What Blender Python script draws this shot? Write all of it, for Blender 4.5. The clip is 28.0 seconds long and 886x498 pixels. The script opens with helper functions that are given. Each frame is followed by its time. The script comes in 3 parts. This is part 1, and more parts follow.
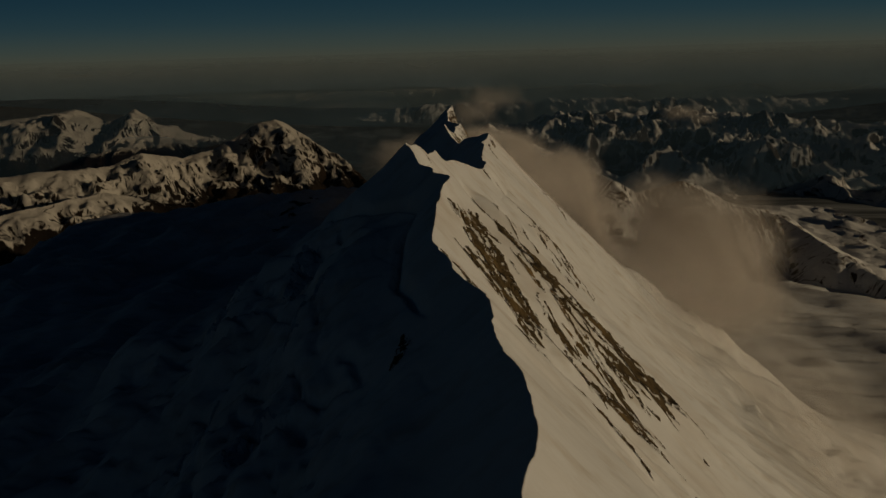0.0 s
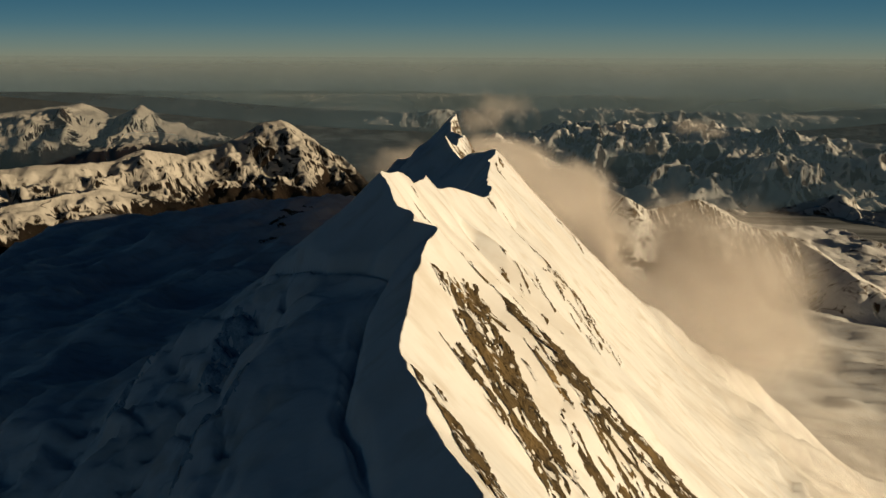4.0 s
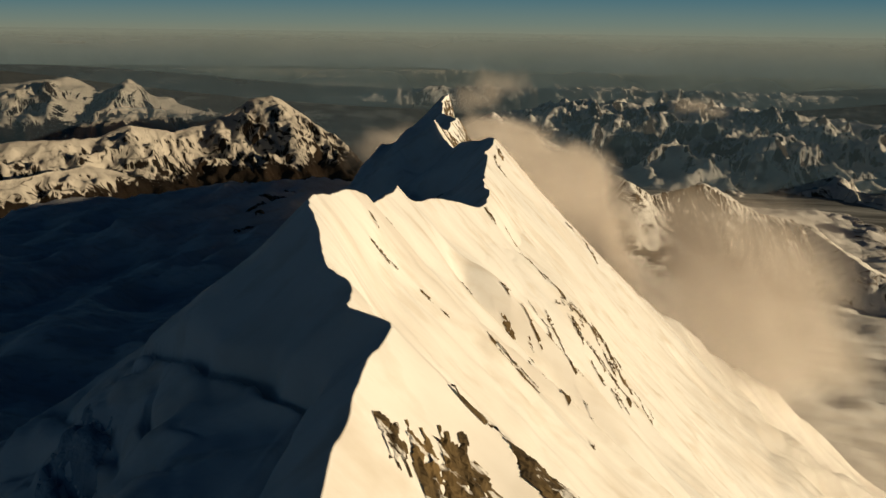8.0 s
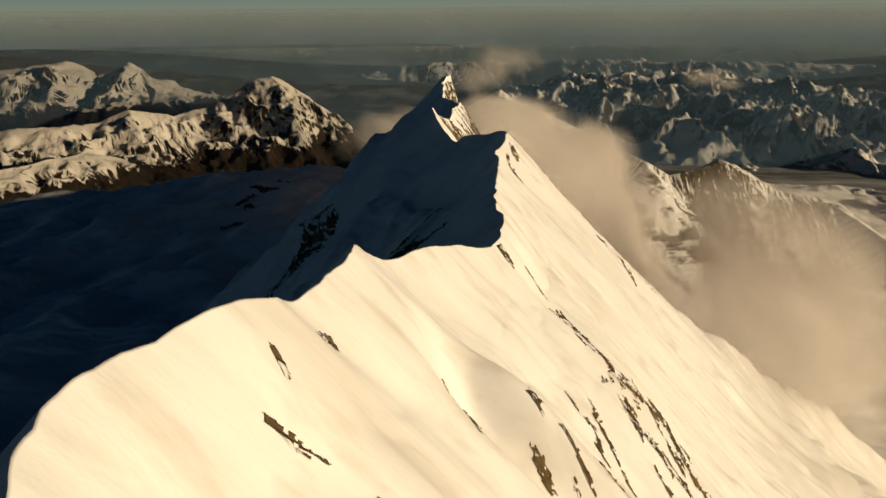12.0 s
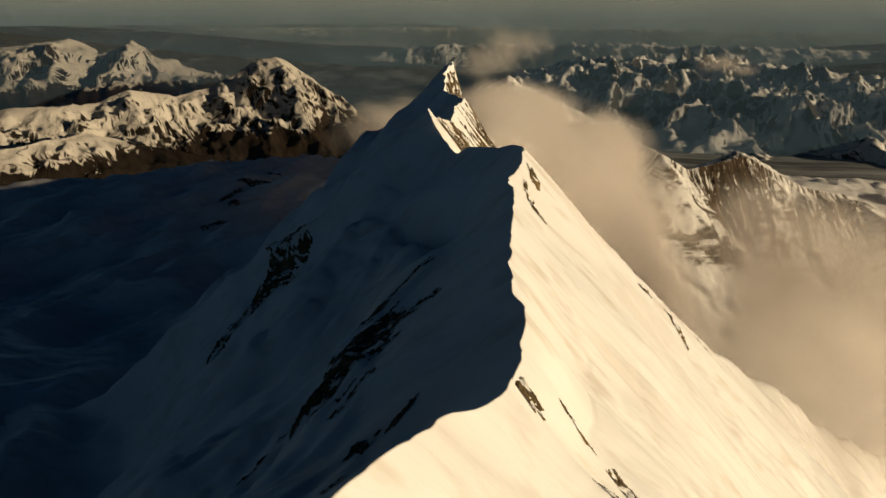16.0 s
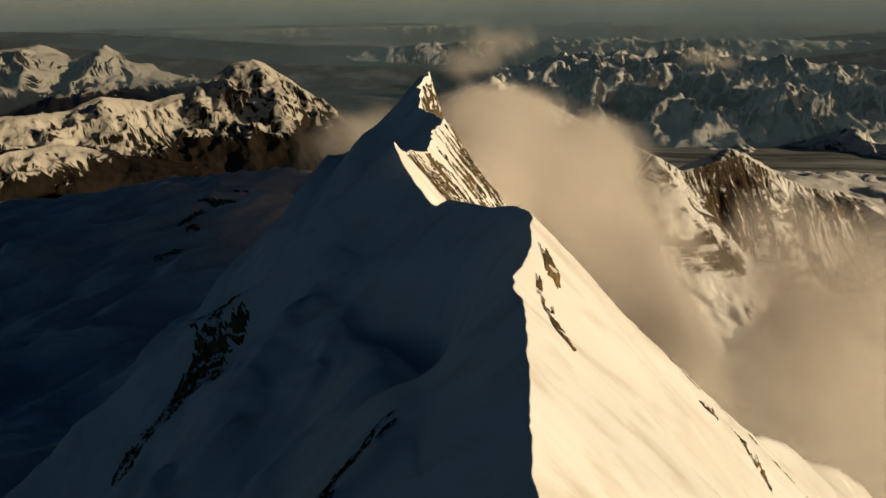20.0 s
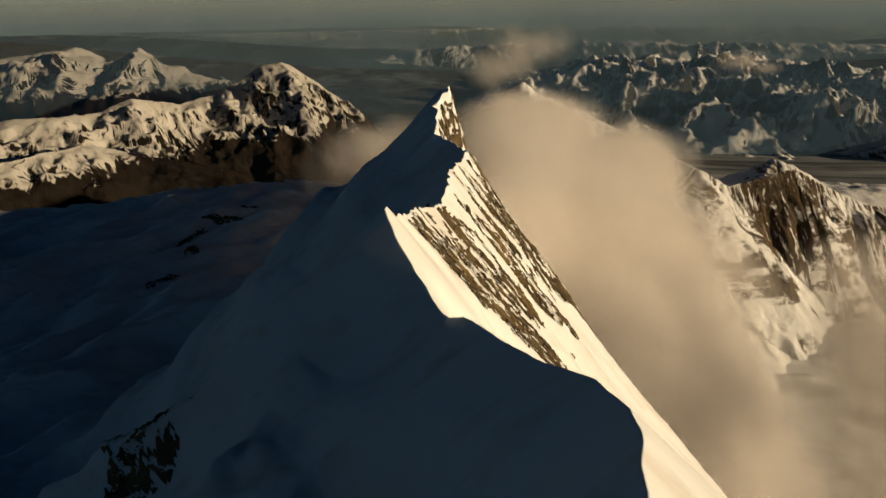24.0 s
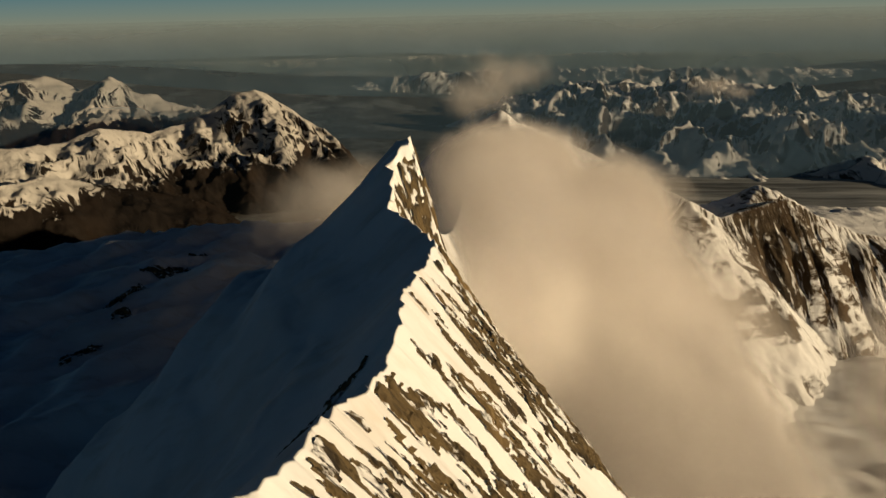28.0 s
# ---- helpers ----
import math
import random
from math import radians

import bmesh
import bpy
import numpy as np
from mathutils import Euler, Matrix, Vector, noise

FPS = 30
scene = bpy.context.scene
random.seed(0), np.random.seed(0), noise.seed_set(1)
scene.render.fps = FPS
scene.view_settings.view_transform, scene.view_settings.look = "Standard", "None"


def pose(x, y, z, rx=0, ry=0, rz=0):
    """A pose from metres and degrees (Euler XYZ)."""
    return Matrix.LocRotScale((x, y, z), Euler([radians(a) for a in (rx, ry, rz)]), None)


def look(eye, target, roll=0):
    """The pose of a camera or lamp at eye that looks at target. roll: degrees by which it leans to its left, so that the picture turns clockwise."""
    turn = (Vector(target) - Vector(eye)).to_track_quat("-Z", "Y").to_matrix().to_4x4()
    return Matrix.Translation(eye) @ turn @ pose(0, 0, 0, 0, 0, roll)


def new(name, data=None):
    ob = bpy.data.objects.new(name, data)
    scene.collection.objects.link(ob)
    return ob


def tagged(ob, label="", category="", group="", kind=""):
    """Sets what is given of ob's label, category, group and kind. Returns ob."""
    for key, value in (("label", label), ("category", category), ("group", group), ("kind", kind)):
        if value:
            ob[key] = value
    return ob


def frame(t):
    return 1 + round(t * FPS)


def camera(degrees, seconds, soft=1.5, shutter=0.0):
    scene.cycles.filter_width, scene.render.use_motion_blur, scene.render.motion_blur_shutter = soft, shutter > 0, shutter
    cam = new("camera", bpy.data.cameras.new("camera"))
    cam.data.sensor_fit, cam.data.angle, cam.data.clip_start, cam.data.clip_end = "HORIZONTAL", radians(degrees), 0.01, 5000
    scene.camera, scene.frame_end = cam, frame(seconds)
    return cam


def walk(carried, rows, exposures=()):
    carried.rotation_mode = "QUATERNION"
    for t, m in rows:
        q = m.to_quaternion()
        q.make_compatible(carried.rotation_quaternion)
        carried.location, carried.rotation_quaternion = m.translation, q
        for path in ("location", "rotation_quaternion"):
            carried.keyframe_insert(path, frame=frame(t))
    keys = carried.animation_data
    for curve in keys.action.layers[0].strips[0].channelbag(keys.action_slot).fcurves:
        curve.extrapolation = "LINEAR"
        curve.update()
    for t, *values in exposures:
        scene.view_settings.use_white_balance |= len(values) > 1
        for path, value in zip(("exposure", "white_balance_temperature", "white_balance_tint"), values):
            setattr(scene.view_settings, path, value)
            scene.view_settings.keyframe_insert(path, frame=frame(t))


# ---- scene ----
cam = camera(77.55, 28.0)
PATH = [
    (0, (0.462, 0.063, 0.297), (-0.468, 19.098, -5.770), -1.52),
    (0.5, (0.695, 2.946, 0.683), (0.107, 22.019, -5.305), -1.11),
    (1, (0.805, 5.788, 0.708), (0.454, 24.876, -5.254), -1.29),
    (1.5, (0.870, 8.595, 0.580), (0.537, 27.685, -5.372), -1.53),
    (2, (0.918, 11.380, 0.533), (0.440, 30.458, -5.451), -1.35),
    (2.5, (0.935, 14.170, 0.462), (0.294, 33.233, -5.554), -0.60),
    (3, (0.913, 16.944, 0.361), (0.120, 36.006, -5.642), -0.11),
    (3.5, (0.991, 19.807, 0.210), (0.009, 38.882, -5.723), 0.33),
    (5.5, (1.268, 30.815, -0.288), (0.181, 49.912, -6.132), 0.36),
    (6, (1.296, 33.623, -0.391), (0.291, 52.739, -6.186), 0.25),
    (6.5, (1.326, 36.361, -0.504), (0.327, 55.476, -6.300), 0.28),
    (7, (1.314, 39.126, -0.575), (0.338, 58.153, -6.661), 0.55),
    (7.5, (1.364, 41.915, -0.584), (0.495, 60.822, -7.047), 0.91),
    (8, (1.374, 44.625, -0.592), (0.543, 63.473, -7.229), 0.86),
    (8.5, (1.350, 47.209, -0.696), (0.496, 66.044, -7.367), 0.65),
    (9, (1.363, 50.015, -0.737), (0.464, 68.832, -7.454), 0.35),
    (9.5, (1.348, 52.786, -0.824), (0.328, 71.562, -7.640), -0.13),
    (10, (1.314, 55.568, -0.888), (0.235, 74.265, -7.906), -0.41),
    (10.5, (1.332, 58.334, -0.953), (0.242, 76.971, -8.127), -0.61),
    (11, (1.340, 61.110, -1.022), (0.239, 79.707, -8.298), -0.87),
    (11.5, (1.394, 63.904, -1.041), (0.261, 82.466, -8.400), -0.86),
    (12, (1.427, 66.469, -1.074), (0.328, 85.028, -8.446), -0.43),
    (12.5, (1.422, 69.154, -1.038), (0.410, 87.691, -8.477), 0.03),
    (14.5, (1.406, 79.994, -1.184), (0.342, 98.358, -9.034), 0.45),
    (15, (1.348, 82.615, -1.227), (0.156, 100.913, -9.213), 0.26),
    (15.5, (1.322, 85.277, -1.203), (0.062, 103.594, -9.133), 0.37),
    (16, (1.332, 87.960, -1.184), (0.083, 106.282, -9.105), 0.18),
    (16.5, (1.350, 90.603, -1.143), (0.199, 108.923, -9.083), -0.12),
    (17, (1.330, 93.351, -1.051), (0.274, 111.657, -9.036), 0.12),
    (17.5, (1.327, 96.175, -0.942), (0.293, 114.471, -8.954), 0.37),
    (18, (1.305, 98.962, -0.938), (0.296, 117.238, -8.997), 0.17),
    (18.5, (1.272, 101.678, -0.945), (0.272, 119.931, -9.056), -0.11),
    (19, (1.207, 104.605, -0.890), (0.225, 122.863, -8.996), -0.36),
    (19.5, (1.171, 107.502, -0.928), (0.314, 125.776, -9.011), -0.58),
    (20, (1.153, 110.473, -0.987), (0.374, 128.794, -8.971), -0.86),
    (20.5, (1.069, 113.269, -1.050), (0.252, 131.640, -8.913), -1.36),
    (21, (1.024, 116.139, -1.092), (0.089, 134.535, -8.885), -1.30),
    (21.5, (0.985, 118.983, -1.201), (-0.065, 137.364, -9.015), -1.01),
    (22, (0.962, 121.604, -1.264), (-0.267, 139.932, -9.174), -0.83),
    (22.5, (0.923, 124.477, -1.326), (-0.608, 142.771, -9.262), -0.62),
    (24.5, (0.794, 136.585, -1.846), (-0.884, 154.921, -9.656), -0.95),
    (25, (0.844, 139.617, -1.886), (-0.799, 158.029, -9.523), -1.01),
    (25.5, (0.868, 142.612, -1.974), (-0.769, 161.121, -9.374), -1.15),
    (26, (0.873, 145.710, -2.005), (-0.745, 164.270, -9.278), -1.35),
    (26.5, (0.872, 148.831, -1.980), (-0.664, 167.432, -9.167), -1.39),
    (27, (0.886, 151.766, -2.090), (-0.527, 170.397, -9.225), -1.52),
    (27.5, (0.897, 155.018, -2.243), (-0.319, 173.671, -9.354), -1.39),
    (28, (0.552, 158.737, -2.468), (-0.409, 177.411, -9.565), -1.14),
]
EXPOSURES = [(0.0, -2.1), (0.5, -1.3), (1.0, -0.65), (1.5, -0.25), (2.0, 0.0), (28.0, 0.0)]
walk(cam, [(t, look(eye, target, roll)) for t, eye, target, roll in PATH], EXPOSURES)

# ---- world and sun ----
SUN_ELEVATION, SUN_AZIMUTH = 9.0, 103.0  # degrees; azimuth clockwise from +y
world = bpy.data.worlds.new("world")
scene.world = world
world.use_nodes = True
wn = world.node_tree.nodes
sky = wn.new("ShaderNodeTexSky")
sky.sky_type = "NISHITA"
sky.sun_disc = False
sky.sun_elevation = radians(SUN_ELEVATION)
sky.sun_rotation = radians(SUN_AZIMUTH)
sky.altitude = 4000
sky.dust_density = 0.6
sky.ozone_density = 2.0
tint = wn.new("ShaderNodeMix")
tint.data_type, tint.blend_type = "RGBA", "MULTIPLY"
tint.inputs["Factor"].default_value = 1.0
tint.inputs["B"].default_value = (0.42, 0.9, 1.2, 1)
world.node_tree.links.new(sky.outputs[0], tint.inputs["A"])
world.node_tree.links.new(tint.outputs["Result"], wn["Background"].inputs[0])
wn["Background"].inputs[1].default_value = 0.0066
sun_data = bpy.data.lights.new("sun", "SUN")
sun_data.energy, sun_data.angle, sun_data.color = 4.6, radians(0.6), (1.0, 0.775, 0.48)
sun = new("sun", sun_data)
sun_way = Vector((math.sin(radians(SUN_AZIMUTH)) * math.cos(radians(SUN_ELEVATION)), math.cos(radians(SUN_AZIMUTH)) * math.cos(radians(SUN_ELEVATION)), math.sin(radians(SUN_ELEVATION))))
sun.matrix_world = look(sun_way * 1000, (0, 0, 0))
scene.cycles.transparent_max_bounces = 128


# ---- noise ----
def lattice(seed):
    return np.random.RandomState(seed).rand(256, 256)


TABLES = [lattice(k) for k in range(8)]


def vnoise(x, y, k=0):
    """Smooth value noise from -1 to 1."""
    xi, yi = np.floor(x).astype(int), np.floor(y).astype(int)
    fx, fy = x - xi, y - yi
    fx, fy = fx * fx * fx * (fx * (fx * 6 - 15) + 10), fy * fy * fy * (fy * (fy * 6 - 15) + 10)
    t = TABLES[k % 8]
    a, b = t[xi & 255, yi & 255], t[(xi + 1) & 255, yi & 255]
    c, d = t[xi & 255, (yi + 1) & 255], t[(xi + 1) & 255, (yi + 1) & 255]
    return 2 * ((a * (1 - fx) + b * fx) * (1 - fy) + (c * (1 - fx) + d * fx) * fy) - 1


def fbm(x, y, octaves=5, k=0, gain=0.5):
    total, amp, norm = 0, 1.0, 0.0
    for o in range(octaves):
        total = total + amp * vnoise(x * 2.03**o + 17.3 * o, y * 2.03**o - 9.1 * o, k + o)
        norm += amp
        amp *= gain
    return total / norm


def ridged(x, y, octaves=5, k=0, gain=0.5):
    total, amp, norm = 0, 1.0, 0.0
    for o in range(octaves):
        n = 1 - np.abs(vnoise(x * 2.07**o + 5.7 * o, y * 2.07**o + 3.3 * o, k + o))
        total = total + amp * n * n
        norm += amp
        amp *= gain
    return total / norm


ANGLES = [np.random.RandomState(40 + k).rand(256, 256) * 2 * np.pi for k in range(8)]


def gnoise(x, y, k=0):
    """Gradient noise from about -1 to 1."""
    xi, yi = np.floor(x).astype(int), np.floor(y).astype(int)
    fx, fy = x - xi, y - yi
    ux, uy = fx * fx * fx * (fx * (fx * 6 - 15) + 10), fy * fy * fy * (fy * (fy * 6 - 15) + 10)

    def corner(i, j):
        a = ANGLES[k % 8][(xi + i) & 255, (yi + j) & 255]
        return np.cos(a) * (fx - i) + np.sin(a) * (fy - j)

    return 1.5 * ((corner(0, 0) * (1 - ux) + corner(1, 0) * ux) * (1 - uy) + (corner(0, 1) * (1 - ux) + corner(1, 1) * ux) * uy)


def crags(x, y, octaves=7, k=0, gain=1.8, keep=0.46):
    """Sharp-crested mountain noise from 0 to about 1: fine ribs on the high parts, smooth hollows."""
    total, amp, norm, weight = 0, 1.0, 0.0, 1.0
    for o in range(octaves):
        c, w = math.cos(0.6 * o), math.sin(0.6 * o)
        n = (1 - np.abs(gnoise((c * x - w * y) * 2.05**o + 4.1 * o, (w * x + c * y) * 2.05**o - 2.7 * o, k + o))) ** 2 * weight
        total = total + amp * n
        weight = np.clip(n * gain, 0, 1)
        norm += amp
        amp *= keep
    return total / norm * 1.25


def smooth(a, b, x):
    t = np.clip((x - a) / (b - a), 0, 1)
    return t * t * (3 - 2 * t)


# ---- materials ----
def material(name, base, rough, layers=(), bump=(), spec=0.3, stretch=None):
    """layers: (scale, detail, colour, low, high): noise that blends towards a colour; bump: (scale, detail, distance)."""
    mat = bpy.data.materials.new(name)
    mat.use_nodes = True
    nt = mat.node_tree
    bsdf = nt.nodes["Principled BSDF"]
    bsdf.inputs["Roughness"].default_value = rough
    bsdf.inputs["Specular IOR Level"].default_value = spec
    coord = nt.nodes.new("ShaderNodeTexCoord")
    place = coord.outputs["Object"]
    if stretch:
        lay = nt.nodes.new("ShaderNodeMapping")
        lay.inputs["Scale"].default_value = stretch
        nt.links.new(place, lay.inputs[0])
        place = lay.outputs[0]
    rgb = nt.nodes.new("ShaderNodeRGB")
    rgb.outputs[0].default_value = (*base, 1)
    out = rgb.outputs[0]
    for scale, detail, colour, low, high in layers:
        tex = nt.nodes.new("ShaderNodeTexNoise")
        tex.inputs["Scale"].default_value, tex.inputs["Detail"].default_value = scale, detail
        nt.links.new(place, tex.inputs["Vector"])
        ramp = nt.nodes.new("ShaderNodeMapRange")
        ramp.inputs["From Min"].default_value, ramp.inputs["From Max"].default_value = low, high
        nt.links.new(tex.outputs["Fac"], ramp.inputs["Value"])
        mix = nt.nodes.new("ShaderNodeMix")
        mix.data_type = "RGBA"
        nt.links.new(ramp.outputs[0], mix.inputs["Factor"])
        nt.links.new(out, mix.inputs["A"])
        mix.inputs["B"].default_value = (*colour, 1)
        out = mix.outputs["Result"]
    nt.links.new(out, bsdf.inputs["Base Color"])
    normal = None
    for scale, detail, distance in bump:
        tex = nt.nodes.new("ShaderNodeTexNoise")
        tex.inputs["Scale"].default_value, tex.inputs["Detail"].default_value = scale, detail
        nt.links.new(place, tex.inputs["Vector"])
        b = nt.nodes.new("ShaderNodeBump")
        b.inputs["Distance"].default_value = distance
        nt.links.new(tex.outputs["Fac"], b.inputs["Height"])
        if normal:
            nt.links.new(normal, b.inputs["Normal"])
        normal = b.outputs[0]
    if normal:
        nt.links.new(normal, bsdf.inputs["Normal"])
    return mat


SNOW = material("snow", (0.87, 0.88, 0.89), 0.6, [(0.07, 4, (0.79, 0.81, 0.84), 0.45, 0.75), (0.6, 7, (0.68, 0.645, 0.60), 0.53, 0.76), (0.16, 5, (0.76, 0.74, 0.72), 0.50, 0.70)], [(0.4, 7, 0.10), (3.2, 5, 0.02)], 0.25, (0.3, 1.0, 0.3))
ROCK = material("rock", (0.135, 0.098, 0.050), 0.9, [(1.6, 8, (0.035, 0.028, 0.02), 0.42, 0.62), (0.4, 5, (0.24, 0.165, 0.075), 0.52, 0.70), (1.5, 9, (0.80, 0.80, 0.80), 0.565, 0.60)], [(2.0, 10, 0.5), (7.0, 6, 0.12)], 0.15, (0.3, 1.2, 0.3))


def snow_and_bare(name, snow=(0.78, 0.77, 0.75), rock=(0.06, 0.048, 0.036), grain=0.1, bump=3.0):
    """Snow with bare rock where the mesh's own attribute says so, frayed by a fine noise."""
    mat = material(name, rock, 0.85, [(grain * 0.6, 6, tuple(c * 0.5 for c in rock), 0.4, 0.65), (grain * 0.15, 4, (rock[0] * 1.3, rock[1] * 1.15, rock[2] * 1.0), 0.48, 0.7)], [(grain * 1.2, 8, bump)], 0.04)
    nt = mat.node_tree
    bsdf = nt.nodes["Principled BSDF"]
    rock_out = bsdf.inputs["Base Color"].links[0].from_socket
    flow, lay, tex, add, ramp, bare, mix = (nt.nodes.new(k) for k in ("ShaderNodeAttribute", "ShaderNodeMapping", "ShaderNodeTexNoise", "ShaderNodeMath", "ShaderNodeMapRange", "ShaderNodeAttribute", "ShaderNodeMix"))
    flow.attribute_name = "flow"
    lay.inputs["Scale"].default_value = (grain * 1.5, grain * 0.3, 1)
    nt.links.new(flow.outputs["Vector"], lay.inputs[0])
    tex.inputs["Scale"].default_value, tex.inputs["Detail"].default_value, tex.inputs["Roughness"].default_value = 1.0, 8, 0.68
    nt.links.new(lay.outputs[0], tex.inputs["Vector"])
    relief = nt.nodes.new("ShaderNodeBump")
    relief.inputs["Distance"].default_value = bump * 1.5
    nt.links.new(tex.outputs["Fac"], relief.inputs["Height"])
    nt.links.new(bsdf.inputs["Normal"].links[0].from_socket, relief.inputs["Normal"])
    nt.links.new(relief.outputs[0], bsdf.inputs["Normal"])
    bare.attribute_name = "bare"
    add.operation = "MULTIPLY_ADD"
    add.inputs[1].default_value = 2.0
    nt.links.new(tex.outputs["Fac"], add.inputs[0])
    nt.links.new(bare.outputs["Fac"], add.inputs[2])
    ramp.inputs["From Min"].default_value, ramp.inputs["From Max"].default_value = 1.45, 1.62
    nt.links.new(add.outputs[0], ramp.inputs["Value"])
    mix.data_type = "RGBA"
    nt.links.new(ramp.outputs[0], mix.inputs["Factor"])
    nt.links.new(rock_out, mix.inputs["B"])
    mix.inputs["A"].default_value = (*snow, 1)
    nt.links.new(mix.outputs["Result"], bsdf.inputs["Base Color"])
    return mat


# far snow greyed for dim light and haze; rock coloured near-black for shade
FAR_DIMMED_MIX = snow_and_bare("far_snow_and_rock_dimmed", (0.57, 0.54, 0.49), (0.018, 0.014, 0.011), 0.075, 2.0)
RANGE_MIX = snow_and_bare("range_snow_and_rock", (0.80, 0.79, 0.77), (0.055, 0.047, 0.04), 0.03, 4.0)
FACE_MIX = snow_and_bare("face_snow_and_rock", (0.84, 0.84, 0.84), (0.085, 0.064, 0.042), 0.30, 0.7)


# ---- mesh helpers ----
def grid_mesh(name, X, Y, Z, mat, smooth_shade=True, bare=None, flow=None):
    """A sheet from three arrays of one shape; rows run along the first index."""
    n, m = X.shape
    verts = np.stack([X, Y, Z], -1).reshape(-1, 3)
    i = np.arange(n * m).reshape(n, m)
    faces = np.stack([i[:-1, :-1], i[:-1, 1:], i[1:, 1:], i[1:, :-1]], -1).reshape(-1, 4)
    mesh = bpy.data.meshes.new(name)
    mesh.vertices.add(len(verts))
    mesh.vertices.foreach_set("co", verts.ravel())
    mesh.loops.add(faces.size)
    mesh.loops.foreach_set("vertex_index", faces.ravel().astype(np.int32))
    mesh.polygons.add(len(faces))
    mesh.polygons.foreach_set("loop_start", np.arange(0, faces.size, 4, dtype=np.int32))
    mesh.polygons.foreach_set("loop_total", np.full(len(faces), 4, dtype=np.int32))
    mesh.polygons.foreach_set("use_smooth", np.full(len(faces), smooth_shade))
    mesh.update(calc_edges=True)
    mesh.validate()
    if bare is not None:
        mesh.attributes.new("bare", "FLOAT", "POINT").data.foreach_set("value", np.ascontiguousarray(bare).ravel())
    if flow is not None:
        mesh.attributes.new("flow", "FLOAT_VECTOR", "POINT").data.foreach_set("vector", np.stack([flow[0], flow[1], 0 * X], -1).ravel())
    mesh.materials.append(mat)
    return new(name, mesh)


def spline(points, s):
    """Monotone-ish cubic through rows of (s, values...)."""
    p = np.array(points, float)
    x, out = p[:, 0], []
    for col in p[:, 1:].T:
        slope = np.diff(col) / np.diff(x)
        m = np.r_[slope[0], np.where(slope[1:] * slope[:-1] > 0, 2 * slope[1:] * slope[:-1] / (slope[1:] + slope[:-1] + 1e-12), 0), slope[-1]]
        k = np.clip(np.searchsorted(x, s) - 1, 0, len(x) - 2)
        h = x[k + 1] - x[k]
        t = (s - x[k]) / h
        out.append((2 * t**3 - 3 * t**2 + 1) * col[k] + (t**3 - 2 * t**2 + t) * h * m[k] + (-2 * t**3 + 3 * t**2) * col[k + 1] + (t**3 - t**2) * h * m[k + 1])
    return out


# ---- the main ridge ----
# distance along the flight, crest x, crest z
CREST = [
    (-40, 4, -27), (0, 3, -24), (15, 2.7, -21.8), (23, 3.2, -20.2), (27, 4.0, -19.1), (31, 3.8, -18.4), (35, 2.7, -17.9), (42, 1.7, -17.1),
    (45, 0.3, -17.0), (48, -1.1, -16.4), (54, -3.2, -15.2), (57, -3.2, -14.6), (63, -2.6, -12.2), (65.4, -1.5, -11.4), (66.6, -3.75, -11.1),
    (68.5, -4.05, -10.9), (70.5, -5.6, -10.6), (72.5, -6.4, -9.7), (74.5, -7.6, -8.9), (77, -8.1, -8.8), (80, -8.1, -9.4), (83, -7.2, -9.8),
    (85.5, -6.6, -10.8), (88, -6.1, -12.0), (91, -5.4, -12.0), (94.5, -5.1, -12.1), (98, -3.9, -14.4), (102, -1.9, -15.1),
]
CREST += [
    (106, 0.35, -16.45), (109, 2.25, -17.8), (113, 3.8, -18.2), (117, 4.05, -17.9), (121, 3.5, -17.8), (129, 4.0, -17.3), (137, 4.6, -16.6),
    (141, 4.5, -16.35), (145, 5.8, -15.8), (149, 6.2, -15.15), (152, 5.35, -15.4), (155, 3.0, -16.4), (161, -0.5, -17.9), (164, -1.9, -19.4),
    (167, -4.0, -18.0), (169.5, -6.4, -14.2), (172, -6.0, -15.6), (178, -5.0, -17.0), (182, -4.1, -18.3), (190, -3.1, -16.8), (197, -1.9, -16.6),
    (203, -4.7, -16.8), (206, -6.7, -15.6), (209, -6.75, -12.9), (212, -5.6, -11.2), (216, -6.6, -12.4), (222, -6, -18), (250, -5, -34), (300, -3, -49), (360, 0, -55), (420, 4, -64),
]


STEEP = [(-60, 1.1), (40, 1.1), (150, 1.12), (156, 1.45), (166, 1.45), (173, 1.25), (190, 1.35), (197, 1.5), (203, 3.4), (224, 3.4), (240, 2.3), (300, 1.6), (440, 1.3)]


def soft_max(a, b, k):
    return np.maximum(a, b) + k * np.log1p(np.exp(-np.abs(a - b) / k))


